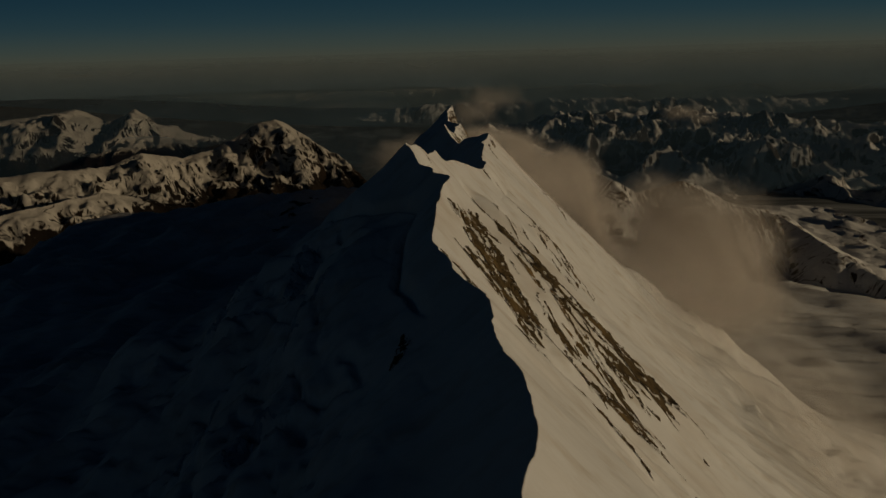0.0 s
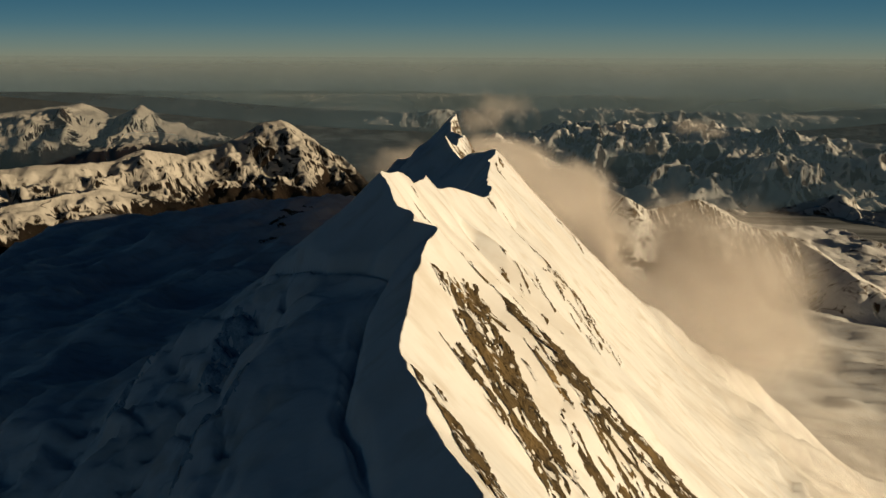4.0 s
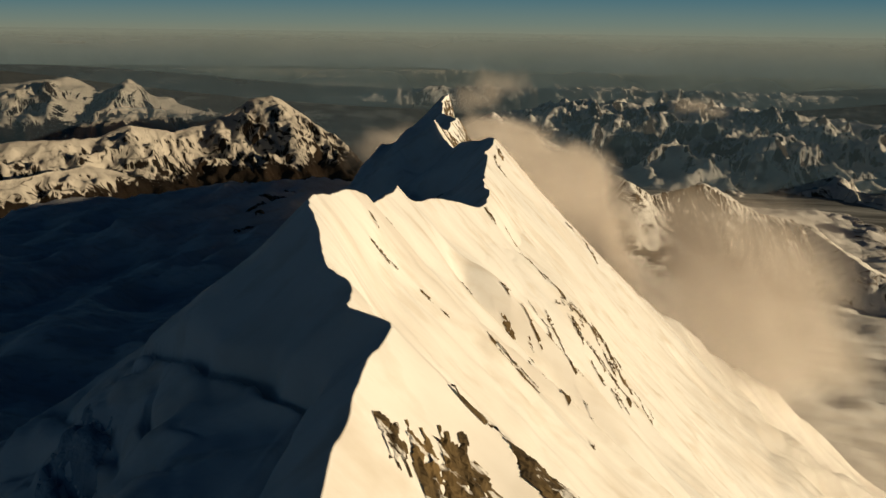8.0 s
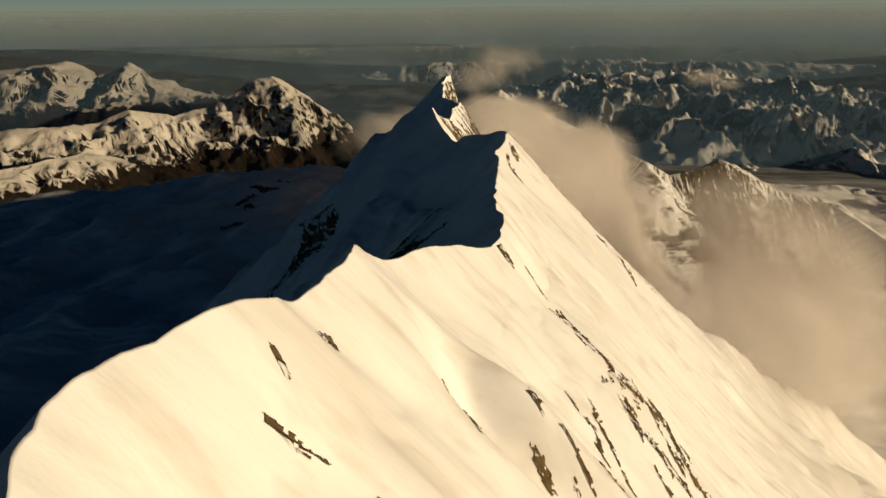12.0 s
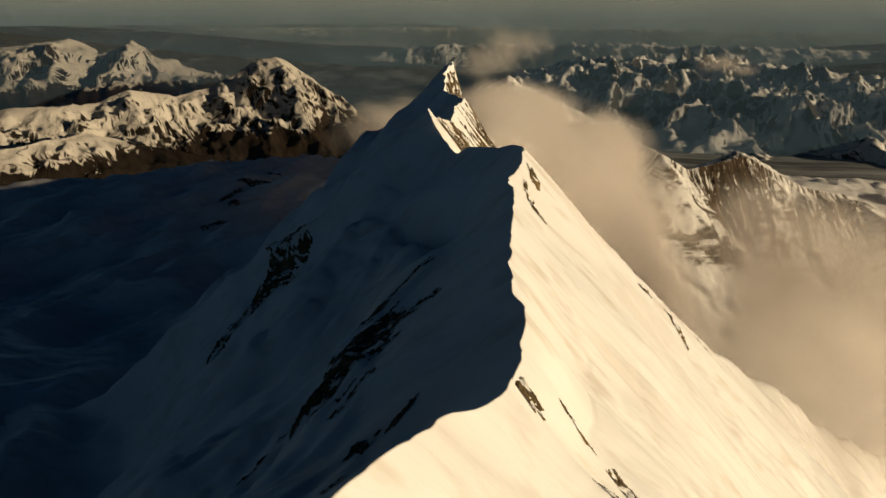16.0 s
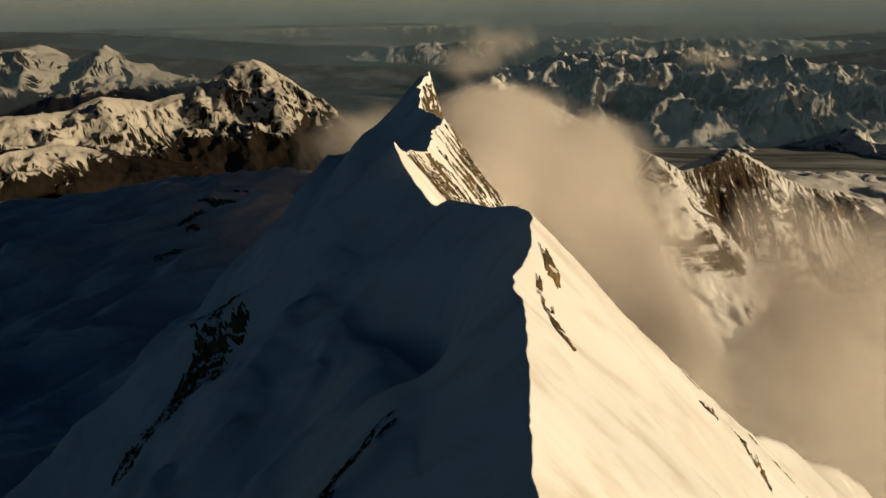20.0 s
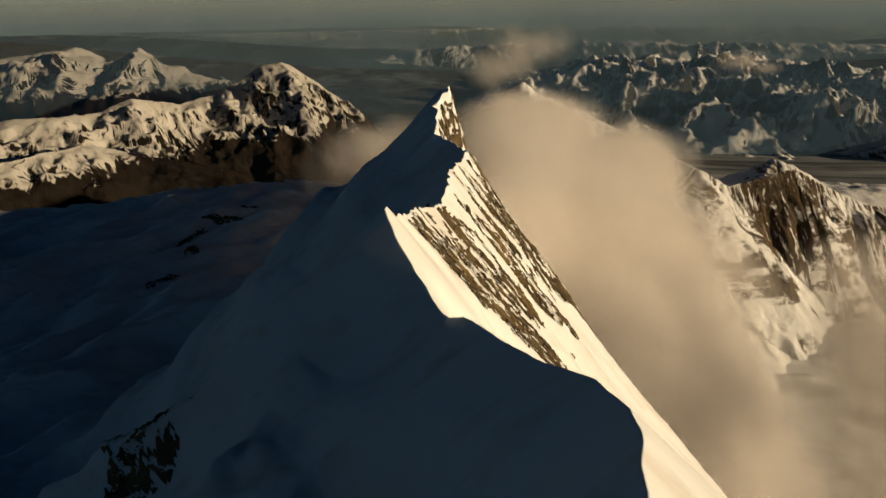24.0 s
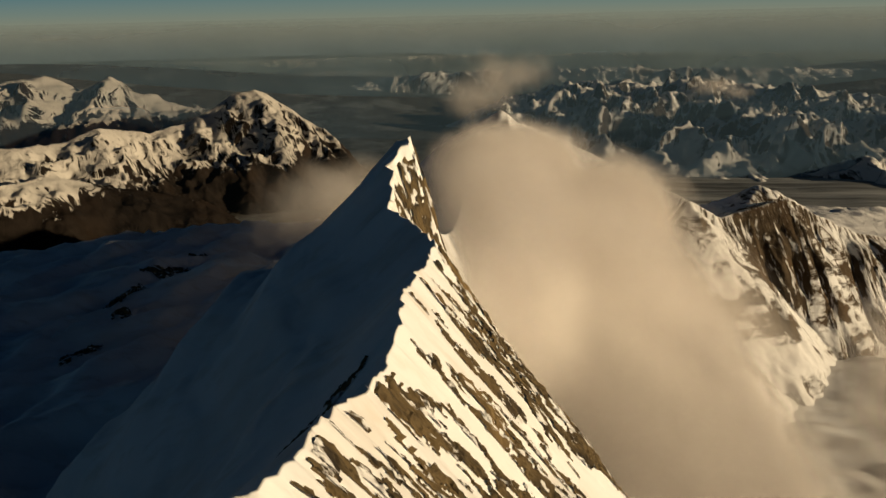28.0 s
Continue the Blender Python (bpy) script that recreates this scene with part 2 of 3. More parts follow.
def main_surface(s, d):
    """The ridge's snow surface at s along the flight and d across (right positive)."""
    cx, cz = spline(CREST, s)
    a = np.abs(d)
    cx = cx + 0.34 * (ridged(s / 1.9 + 3.3, s * 0 + 2.5, 3, 2) - 0.5) * np.exp(-a / 2.0)
    cx = cx + (0.32 * fbm(s / 2.6, s * 0 + 0.5, 4, 6) + 0.35 * fbm(s / 7, s * 0 + 7.5, 3, 4)) * np.exp(-a / 12)
    knob = smooth(198, 206, s) * smooth(228, 220, s)
    craggy = smooth(164, 178, s) * smooth(228, 220, s)
    cx = cx + knob * (0.9 * fbm(s / 2.4, s * 0 + 8.5, 3, 1) + 0.9 * fbm(s / 0.9, s * 0 + 4.5, 3, 6)) * np.exp(-a / 3)
    cx = cx + 0.55 * craggy * fbm(s / 1.3, s * 0 + 1.5, 4, 3, 0.7) * np.exp(-a / 2.5)
    cz = cz + (0.22 + 0.7 * knob) * fbm(s / 2.3, s * 0 + 3.5, 4, 7) * np.exp(-a / 8) + 0.75 * craggy * fbm(s / 1.1, s * 0 + 5.5, 4, 2, 0.7) * np.exp(-a / 2.5)
    steep = spline(STEEP, s - 0.4 * np.clip(d, 0, 110) * smooth(178 + 0.4 * np.clip(d, 0, 110) * 0.6, 166 + 0.4 * np.clip(d, 0, 110) * 0.6, s))[0]
    bump = 0.20 * np.clip(d, 0, 60) * np.exp(-(np.abs((s - 150 - 0.4 * d) / (6.5 + 0.07 * np.clip(d, 0, 200))) ** 1.4)) * smooth(150, 90, d)
    near = np.minimum(a, 150)
    right = cz + bump - (near * steep - 0.0022 * near**2 + 0.42 * (a - near) + 0.15 * (1 - np.exp(-a / 3)))
    right = soft_max(right, -152 - 0.06 * a + 7 * fbm(s / 60 + d / 150, d / 70, 4, 2), 5)
    left = cz - a * (0.96 + 0.10 * fbm(s / 60, s * 0, 2, 1) - 0.04 * smooth(150, 160, s) * smooth(190, 175, s)) + 0.0007 * a * a
    # the near flank fans out and breaks off behind the high point of the crest
    fan = cz - 0.88 * a + 0.0036 * np.minimum(a, 105) ** 2 - 0.35 * np.clip(a - 105, 0, 400)
    edge = 80 + 3 * fbm(a / 14, a * 0 + 6.5, 3, 4)
    left = left + (fan - left) * smooth(edge + 14, edge, s) * smooth(2, 9, a)
    plateau = -64 - 0.13 * a + 10 * fbm(s / 75, a / 60, 4, 5) - 22 * smooth(60, 110, 190 - s) * smooth(120, 20, a) - 0.9 * np.clip(a - 270, 0, 900) - 0.35 * np.clip(s - 380, 0, 100)
    left = soft_max(left, plateau, 4)
    z = np.where(d > 0, right, left)
    grow = smooth(0, 14, a)
    ribs = (ridged(s / 8.0 + d / 50, d / 60.0, 4, 1) - 0.5) * 3.4 * grow * smooth(0, 10, d)
    hump = 2.4 * fbm(s / 17 + d / 40, d / 45, 3, 4) * grow * smooth(0, 8, d)
    soft = fbm(s / 26, d / 22, 5, 3) * 5.0 * grow * smooth(4, -8, d) + (crags(s / 22 - d / 30, d / 40, 6, 6) - 0.5) * (5.5 - 3 * smooth(158, 168, s) * smooth(214, 202, s)) * smooth(-5, -18, d)
    runnels = -0.38 * ridged(s / 1.7 + 0.35 * d / 4 + fbm(s / 9, d / 9, 2, 3), d / 16, 3, 5) * smooth(1, 5, d) * smooth(-0.25, 0.3, fbm(s / 14, d / 20, 2, 2))
    hollow = -7.0 * np.exp(-(((s - 150) / 8) ** 2) - ((d + 8.0 + 0.25 * (s - 150)) / 3.0) ** 2) - 3.0 * np.exp(-(((s - 77) / 5) ** 2) - ((d + 60) / 8) ** 2)
    # rock ribs that stand above the gullies behind them
    gully = -2.6 * smooth(65.3, 67.4, s + 0.05 * d) * smooth(88, 70, s) * smooth(0.5, 5, d) - 1.3 * smooth(109.6, 111.6, s + 0.05 * d) * smooth(128, 114, s) * smooth(0.5, 5, d)
    gully = gully - 3.8 * np.exp(-(((s - 93 + 0.25 * (d - 6)) / 1.9) ** 2)) * smooth(3, 7, d) * smooth(40, 20, d)
    # bergschrund: a broken step across the shaded flank
    lip = -3.7 - 4.2 * smooth(66.5, 73, s) - 6 * smooth(72, 79, s) + 0.9 * fbm(s / 3, s * 0 + 1.5, 3, 2)
    span = smooth(44, 50, s) * smooth(80, 74, s)
    schrund = (-0.7 * smooth(0.3, -0.3, d - lip) * smooth(-14, 0, d - lip) - 1.9 * np.exp(-(((d - lip) / 0.5) ** 2))) * span
    blocks = 2.6 * (np.abs(fbm(s / 5, d / 5, 4, 6)) ** 0.5 - 0.45) * smooth(-9, -15, d) * smooth(-60, -40, d) * smooth(30, 42, s) * smooth(80, 70, s)
    cracks = -1.2 * np.exp(-((fbm(s / 7 + d / 20, d / 9, 3, 7) / 0.035) ** 2)) * smooth(-8, -12, d) * smooth(-60, -40, d) * smooth(30, 42, s) * smooth(80, 70, s)
    hollow = hollow + gully + cracks
    fine = fbm(s / 2.2, d / 3.5, 3, 2) * 0.14 - 0.16 * np.exp(-((fbm(s / 6 + d / 9, d / 7, 3, 5) / 0.05) ** 2)) * smooth(2, 6, a)
    seracs = (crags(s / 7, d / 7, 5, 2) - 0.45) * 2.6 * smooth(48, 66, d) * smooth(150, 120, d) * smooth(100, 125, s) * smooth(190, 160, s)
    z = z + ribs + runnels + hump + soft + hollow + schrund + blocks + seracs + fine * smooth(0, 2, a)
    return cx + d, s + 0 * d, z


def offsets(near, far, count):
    return near * (np.exp(np.linspace(0, np.log(far / near + 1), count)) - 1)


rows_s = np.concatenate([np.arange(-40, 235, 0.28), np.arange(235, 420, 2.0)])
D = np.concatenate([-offsets(3.0, 420, 210)[::-1], offsets(2.5, 420, 190)[1:]])
S2, D2 = np.meshgrid(rows_s, D, indexing="ij")
ridge = grid_mesh("snow_ridge", *main_surface(S2, D2), SNOW)
tagged(ridge, "sharp snow ridge with cornices, one flank sunlit, one shaded", "mountain ridge", kind="structure")


# ---- valley and far mountains ----
def ground_height(x, y):
    r = np.hypot(x, y - 80)
    base = -345 - 60 * smooth(-600, 900, x) + 4 * fbm(x / 300, y / 300, 4, 2)
    rise = 250 * smooth(2600, 4600, r)
    return base + rise


ang = np.radians(np.linspace(-180, 180, 241))
rad = np.concatenate([[0.0], np.geomspace(60, 4600, 120)])
R2, A2 = np.meshgrid(rad, ang, indexing="ij")
gx, gy = R2 * np.sin(A2), 80 + R2 * np.cos(A2)
VALLEY = material("valley_floor", (0.09, 0.085, 0.075), 0.9, [(0.004, 8, (0.20, 0.21, 0.21), 0.5, 0.62), (0.02, 6, (0.05, 0.045, 0.035), 0.5, 0.7)], [(0.02, 8, 6.0)], 0.1)
ground = grid_mesh("ground", gx, gy, ground_height(gx, gy), VALLEY)
tagged(ground, "broad dark valley floor with grey glacier ice", "valley", kind="structure")


ICE_STREAM = bpy.data.materials.new("moraine_ice")
ICE_STREAM.use_nodes = True
nt = ICE_STREAM.node_tree
coord, lay, tex, ramp = (nt.nodes.new(k) for k in ("ShaderNodeTexCoord", "ShaderNodeMapping", "ShaderNodeTexNoise", "ShaderNodeValToRGB"))
lay.inputs["Scale"].default_value = (0.0015, 0.022, 0.01)
lay.inputs["Rotation"].default_value = (0, 0, radians(12))
tex.inputs["Scale"].default_value, tex.inputs["Detail"].default_value, tex.inputs["Roughness"].default_value = 1.0, 7, 0.6
ramp.color_ramp.elements[0].position, ramp.color_ramp.elements[0].color = 0.38, (0.045, 0.05, 0.05, 1)
ramp.color_ramp.elements[1].position, ramp.color_ramp.elements[1].color = 0.66, (0.42, 0.44, 0.45, 1)
nt.links.new(coord.outputs["Object"], lay.inputs[0])
nt.links.new(lay.outputs[0], tex.inputs["Vector"])
nt.links.new(tex.outputs["Fac"], ramp.inputs[0])
nt.links.new(ramp.outputs[0], nt.nodes["Principled BSDF"].inputs["Base Color"])
nt.nodes["Principled BSDF"].inputs["Roughness"].default_value = 0.7
gX, gY = np.meshgrid(np.linspace(-250, 2400, 140), np.linspace(-1, 1, 40), indexing="ij")
gc = 1380 + 90 * np.sin(gX / 420) + 0.10 * gX
gZ = ground_height(gX, gc + gY * 330) + 10 * (1 - gY**2) + 5 * fbm(gX / 180, gY * 9, 4, 3)
glacier = grid_mesh("glacier", gX, gc + gY * 330, gZ, ICE_STREAM)
tagged(glacier, "grey valley glacier with dark moraine stripes", "glacier", kind="structure")


def mountains(name, crest, width_front, width_back, step, label, seed=0, rough=60, scale=160, mat=FAR_DIMMED_MIX, power=1.0, steep=1.25, low=(-245, -300)):
    """A range along a line of (x, y, z) crest points, falling to the valley on both sides."""
    c = np.array(crest, float)
    seg = np.r_[0, np.cumsum(np.hypot(*np.diff(c[:, :2], axis=0).T))]
    s = np.arange(0, seg[-1], step)
    cx, cy, cz = (np.interp(s, seg, c[:, k]) for k in range(3))
    way = (c[-1, :2] - c[0, :2]) / np.hypot(*(c[-1, :2] - c[0, :2]))
    n = np.array([way[1], -way[0]])
    d = np.concatenate([-np.arange(width_back, 0, -step), np.arange(0, width_front, step)])
    Sg, Dg = np.meshgrid(s, d, indexing="ij")
    X = cx[:, None] + n[0] * Dg
    Y = cy[:, None] + n[1] * Dg
    floor = ground_height(X, Y) - 40
    t = np.where(Dg > 0, Dg / width_front, -Dg / width_back)
    ends = smooth(0, 0.12, Sg / seg[-1]) * smooth(0, 0.12, 1 - Sg / seg[-1])
    fall = np.clip(1 - t, 0, 1) ** power * (0.25 + 0.75 * ends)
    wx, wy = X + scale * 0.45 * fbm(X / scale, Y / scale, 3, seed + 2), Y + scale * 0.45 * fbm(X / scale + 31, Y / scale, 3, seed + 3)
    crag = crags(wx / scale / 1.6 + seed * 7.3, wy / scale / 1.6, 8, seed) - 0.5
    spurs = crags(Sg / scale + 0.5 * fbm(X / 160, Y / 160, 3, seed + 5) + np.where(Dg > 0, 0.0, 40.0), Dg / (scale * 3.0), 7, seed + 1) - 0.5
    body = np.clip(fall * 2.4, 0, 1)
    tall = np.clip((cz[:, None] - floor) / 160, 0.3, 1.3)
    Z = floor + (cz[:, None] - floor) * fall + rough * tall * body * (crag * (0.28 + 1.0 * smooth(0, 0.25, t)) + spurs * 0.9 * smooth(0, 0.15, t)) + fbm(X / 14, Y / 14, 4, seed + 4, 0.6) * rough * 0.09 * body
    warp = 0.5 * fbm(X / (scale * 0.8), Y / (scale * 0.8), 3, seed + 6)
    Z = Z + (ridged(Sg / (scale * 0.15) + 2 * warp, Dg / (scale * 1.3), 4, seed + 3) - 0.5) * rough * 0.11 * body * smooth(0.02, 0.15, t)
    slope = np.hypot(*np.gradient(Z, step))
    streak = fbm(Sg / (scale * 0.11) + 4 * warp, Dg / (scale * 0.8), 5, seed + 1, 0.6)
    thin = smooth(0.62, 0.88, ridged(Sg / (scale * 0.20) + 3 * warp, Dg / (scale * 1.5), 3, seed + 5)) * smooth(-0.25, 0.35, fbm(X / (scale * 0.7), Y / (scale * 0.7), 3, seed + 2))
    bare = np.clip(0.5 + 0.55 * (0.6 * (slope - steep) + 0.3 * streak + 0.45 * thin + 1.3 * smooth(low[0], low[1], Z + 30 * streak)), 0, 1)
    ob = grid_mesh(name, X, Y, Z, mat, bare=bare, flow=(Sg + 1.2 * scale * warp, Dg - 0.6 * scale * warp))
    return tagged(ob, label, "mountain", kind="structure")


# dark rock colour on the low slopes stands in for shadow there
mountains("mountain_massif", [(-280, 1790, -330), (-380, 1740, -265), (-480, 1700, -185), (-535, 1675, -140), (-571, 1660, -119), (-627, 1640, -128), (-680, 1610, -167), (-736, 1580, -196), (-788, 1500, -207), (-813, 1350, -172), (-859, 1300, -194), (-900, 1200, -190), (-1150, 1050, -182), (-1400, 950, -200)], 420, 480, 4.0, "snow-covered rocky massif, bare lower slopes darkened for shade", 1, 22, 80)
mountains("mountain_foothill", [(-420, 1250, -335), (-560, 1190, -285), (-674, 1120, -240), (-730, 1050, -208), (-760, 930, -212), (-950, 700, -208), (-1200, 600, -195)], 330, 330, 4.0, "lower snow mountain beside the valley, rocky slopes darkened for shade", 4, 20, 75, FAR_DIMMED_MIX, 1.0, 1.25, (-222, -262))
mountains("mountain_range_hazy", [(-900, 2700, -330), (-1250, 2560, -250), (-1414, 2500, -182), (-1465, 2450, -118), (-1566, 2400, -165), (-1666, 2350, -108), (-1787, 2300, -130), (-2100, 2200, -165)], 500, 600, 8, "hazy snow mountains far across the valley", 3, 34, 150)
mountains("mountain_range", [(2700, 2300, -290), (2100, 2600, -290), (1670, 2781, -275), (1139, 3032, -240), (895, 3200, -240), (465, 3300, -270), (150, 3500, -330)], 600, 1450, 7, "long snowy mountain range with shaded glacier valleys", 2, 78, 210, RANGE_MIX, 0.9, 1.5, (-385, -440))
mountains("mountain_range_middle", [(2900, 3490, -215), (1700, 3500, -190), (700, 3520, -175), (-200, 3520, -185), (-900, 3500, -240)], 150, 190, 12, "pale hazy ranges behind the mountain range", 6, 50, 140, RANGE_MIX, 1.0, 1.0, (-400, -450))
mountains("mountain_range_horizon", [(2950, 3780, -120), (1500, 3900, -104), (0, 4050, -98), (-1500, 3900, -104), (-2950, 3780, -120)], 150, 70, 14, "faint snowy ranges on the horizon", 5, 30, 130, FAR_DIMMED_MIX)


# ---- the summit and its spur ----
def peak_field(X, Y, lines, seed):
    """Height of the highest of some ridge lines; each line is a list of (x, y, z, slope)."""
    best, along, off = np.full(X.shape, -1e9), np.zeros(X.shape), np.zeros(X.shape)
    run = 0.0
    for line in lines:
        for (x0, y0, z0, k0), (x1, y1, z1, k1) in zip(line, line[1:]):
            dx, dy = x1 - x0, y1 - y0
            size = math.hypot(dx, dy)
            t = np.clip(((X - x0) * dx + (Y - y0) * dy) / size**2, 0, 1)
            dist = np.hypot(X - x0 - t * dx, Y - y0 - t * dy)
            side = ((X - x0) * dy - (Y - y0) * dx) / size
            z = z0 + (z1 - z0) * t - dist * (k0 + (k1 - k0) * t) + 0.0009 * np.minimum(dist, 140) ** 2
            win = z > best
            best = np.where(win, z, best)
            off = np.where(win, dist, off)
            along = np.where(win, run + t * size + 0.12 * side, along)
            run += size
    return best, along, off


pxs, pys = (np.concatenate([np.arange(-420, -60, 6.0), np.arange(-60, 60, 1.5), np.arange(60, 300, 1.0), np.arange(300, 520, 4)]), np.concatenate([np.arange(250, 330, 2.0), np.arange(330, 430, 1.5), np.arange(430, 500, 1.0), np.arange(500, 600, 1.5), np.arange(600, 800, 6.0)]))
px, py = np.meshgrid(pxs, pys, indexing="ij")
pz, along, off = peak_field(px, py, [
    [(-10, 500, -58, 0.9), (20, 507, -43, 0.9), (23, 508, -47.5, 0.8), (60, 500, -62, 0.85), (97, 480, -78, 0.95), (122, 458, -88, 1.0), (136, 458, -96, 1.1), (141, 462, -99, 1.2), (165, 470, -95, 1.3), (185, 478, -92, 1.25), (205, 482, -103, 1.2), (240, 492, -119, 0.85), (270, 499, -125, 0.7), (278, 500, -127, 0.7), (300, 440, -146, 0.65), (335, 380, -168, 0.8), (400, 280, -210, 0.8)],
    [(24, 380, -105, 0.8), (29, 450, -70, 0.8), (23, 508, -45, 0.9)],
    [(190, 500, -100, 0.9), (225, 600, -132, 0.7), (247, 627, -122, 0.65), (275, 645, -138, 0.7), (330, 720, -220, 0.8)],
], 2)
pz = soft_max(pz, -172 - 0.05 * px + 6 * fbm(px / 60, py / 50, 4, 1) - 40 * smooth(320, 280, py) - 1.5 * np.clip(-70 - px, 0, 400), 6)
clear = smooth(1.0, 16, off)
pz = pz - 0.6 * np.clip(-90 - px, 0, 400) + ((crags(along / 20 + 0.3 * fbm(px / 25, py / 25, 3, 1), pz / 130, 5, 2) - 0.5) * 7 * clear + (ridged(along / 4.6 + 0.5 * fbm(px / 12, py / 12, 2, 3), pz / 90, 4, 5) - 0.5) * 2.6 * smooth(0, 6, off)) * smooth(40, 110, px) + fbm(px / 40, py / 40, 5, 3) * 4 * clear + fbm(px / 6, py / 6, 3, 6) * 0.5
steepness = np.hypot(*np.gradient(pz, pxs, pys))
streak = fbm(along / 1.9 + 1.5 * fbm(px / 18, py / 18, 3, 4), pz / 34, 6, 3, 0.62)
rib = np.exp(-(((px - 172) / 34) ** 2)) * smooth(-150, -112, pz) + 0.7 * np.exp(-(((px - 250) / 25) ** 2)) * smooth(-160, -130, pz) * smooth(380, 430, py) + 0.55 * smooth(0.1, 0.4, fbm(px / 22, py / 22, 4, 6)) * smooth(490, 465, py) * smooth(185, 225, px)
pbare = np.clip(0.5 + 0.55 * (0.4 * (steepness - 1.5) + 0.5 * streak + 0.6 * rib - 0.5 * smooth(120, 60, px)), 0, 1)
summit = grid_mesh("mountain_summit", px, py, pz, FACE_MIX, bare=pbare, flow=(along + 5 * fbm(px / 25, py / 25, 3, 4), pz))
tagged(summit, "snowy summit with a fluted spur of brown rock", "mountain", kind="structure")


# ---- sky backdrop and haze ----
def ring(name, radius, z0, z1, a0, a1, mat, rows=24, cols=96):
    ang = np.radians(np.linspace(a0, a1, cols))
    A, Zr = np.meshgrid(ang, np.linspace(z0, z1, rows), indexing="ij")
    return grid_mesh(name, radius * np.sin(A), 80 + radius * np.cos(A), Zr, mat)


def gradient_nodes(nt, stops, z0, z1):
    """A colour ramp over the height of the place."""
    geo = nt.nodes.new("ShaderNodeNewGeometry")
    sep = nt.nodes.new("ShaderNodeSeparateXYZ")
    nt.links.new(geo.outputs["Position"], sep.inputs[0])
    rng = nt.nodes.new("ShaderNodeMapRange")
    rng.inputs["From Min"].default_value, rng.inputs["From Max"].default_value = z0, z1
    nt.links.new(sep.outputs["Z"], rng.inputs["Value"])
    ramp = nt.nodes.new("ShaderNodeValToRGB")
    ramp.color_ramp.interpolation = "B_SPLINE"
    while len(ramp.color_ramp.elements) < len(stops):
        ramp.color_ramp.elements.new(0.5)
    for e, (p, c) in zip(ramp.color_ramp.elements, stops):
        e.position, e.color = p, (*c, 1)
    nt.links.new(rng.outputs[0], ramp.inputs[0])
    return ramp.outputs[0]


sky_mat = bpy.data.materials.new("sky_backdrop")
sky_mat.use_nodes = True
nt = sky_mat.node_tree
nt.nodes.remove(nt.nodes["Principled BSDF"])
glow = nt.nodes.new("ShaderNodeEmission")
nt.links.new(gradient_nodes(nt, [(0.0, (0.091, 0.126, 0.121)), (0.18, (0.165, 0.166, 0.129)), (0.30, (0.232, 0.214, 0.144)), (0.44, (0.165, 0.214, 0.172)), (0.64, (0.059, 0.156, 0.198)), (0.92, (0.027, 0.098, 0.161))], -200, 800), glow.inputs[0])
nt.links.new(glow.outputs[0], nt.nodes["Material Output"].inputs[0])
bx, bz = np.meshgrid(np.linspace(-5200, 4900, 12), np.linspace(-700, 1100, 4), indexing="ij")
backdrop = grid_mesh("backdrop", bx, 4850 + 0 * bx, bz, sky_mat)
tagged(backdrop, "clear evening sky, warm at the horizon, teal above", "sky", kind="structure")


# unseen glowing ring of western sky, added to brighten the shaded flank
west_mat = bpy.data.materials.new("sky_west_fill")
west_mat.use_nodes = True
nt = west_mat.node_tree
nt.nodes.remove(nt.nodes["Principled BSDF"])
glow = nt.nodes.new("ShaderNodeEmission")
nt.links.new(gradient_nodes(nt, [(0.0, (0.05, 0.09, 0.12)), (0.30, (0.095, 0.15, 0.18)), (0.50, (0.08, 0.155, 0.20)), (0.92, (0.03, 0.09, 0.15))], -200, 800), glow.inputs[0])
nt.links.new(glow.outputs[0], nt.nodes["Material Output"].inputs[0])
west = ring("backdrop_west_fill", 4700, -700, 900, -200, -52, west_mat, 4, 140)
tagged(west, "unseen glowing blue-grey sky opposite the sun, added to light the shaded flank", "sky", kind="structure")


def scatter_alike(nt, colour, both):
    """Vapour scatters alike in all directions: one facing for all of it, on both sides of a sheet."""
    for n, (kind, sign) in enumerate((("ShaderNodeBsdfDiffuse", 1), ("ShaderNodeBsdfTranslucent", -1))):
        facing = nt.nodes.new("ShaderNodeCombineXYZ")
        for socket, value in zip(facing.inputs, (0.30, -0.13, 0.945)):
            socket.default_value = sign * value
        scatter = nt.nodes.new(kind)
        scatter.inputs["Color"].default_value = (*colour, 1)
        nt.links.new(facing.outputs[0], scatter.inputs["Normal"])
        nt.links.new(scatter.outputs[0], both.inputs[n])


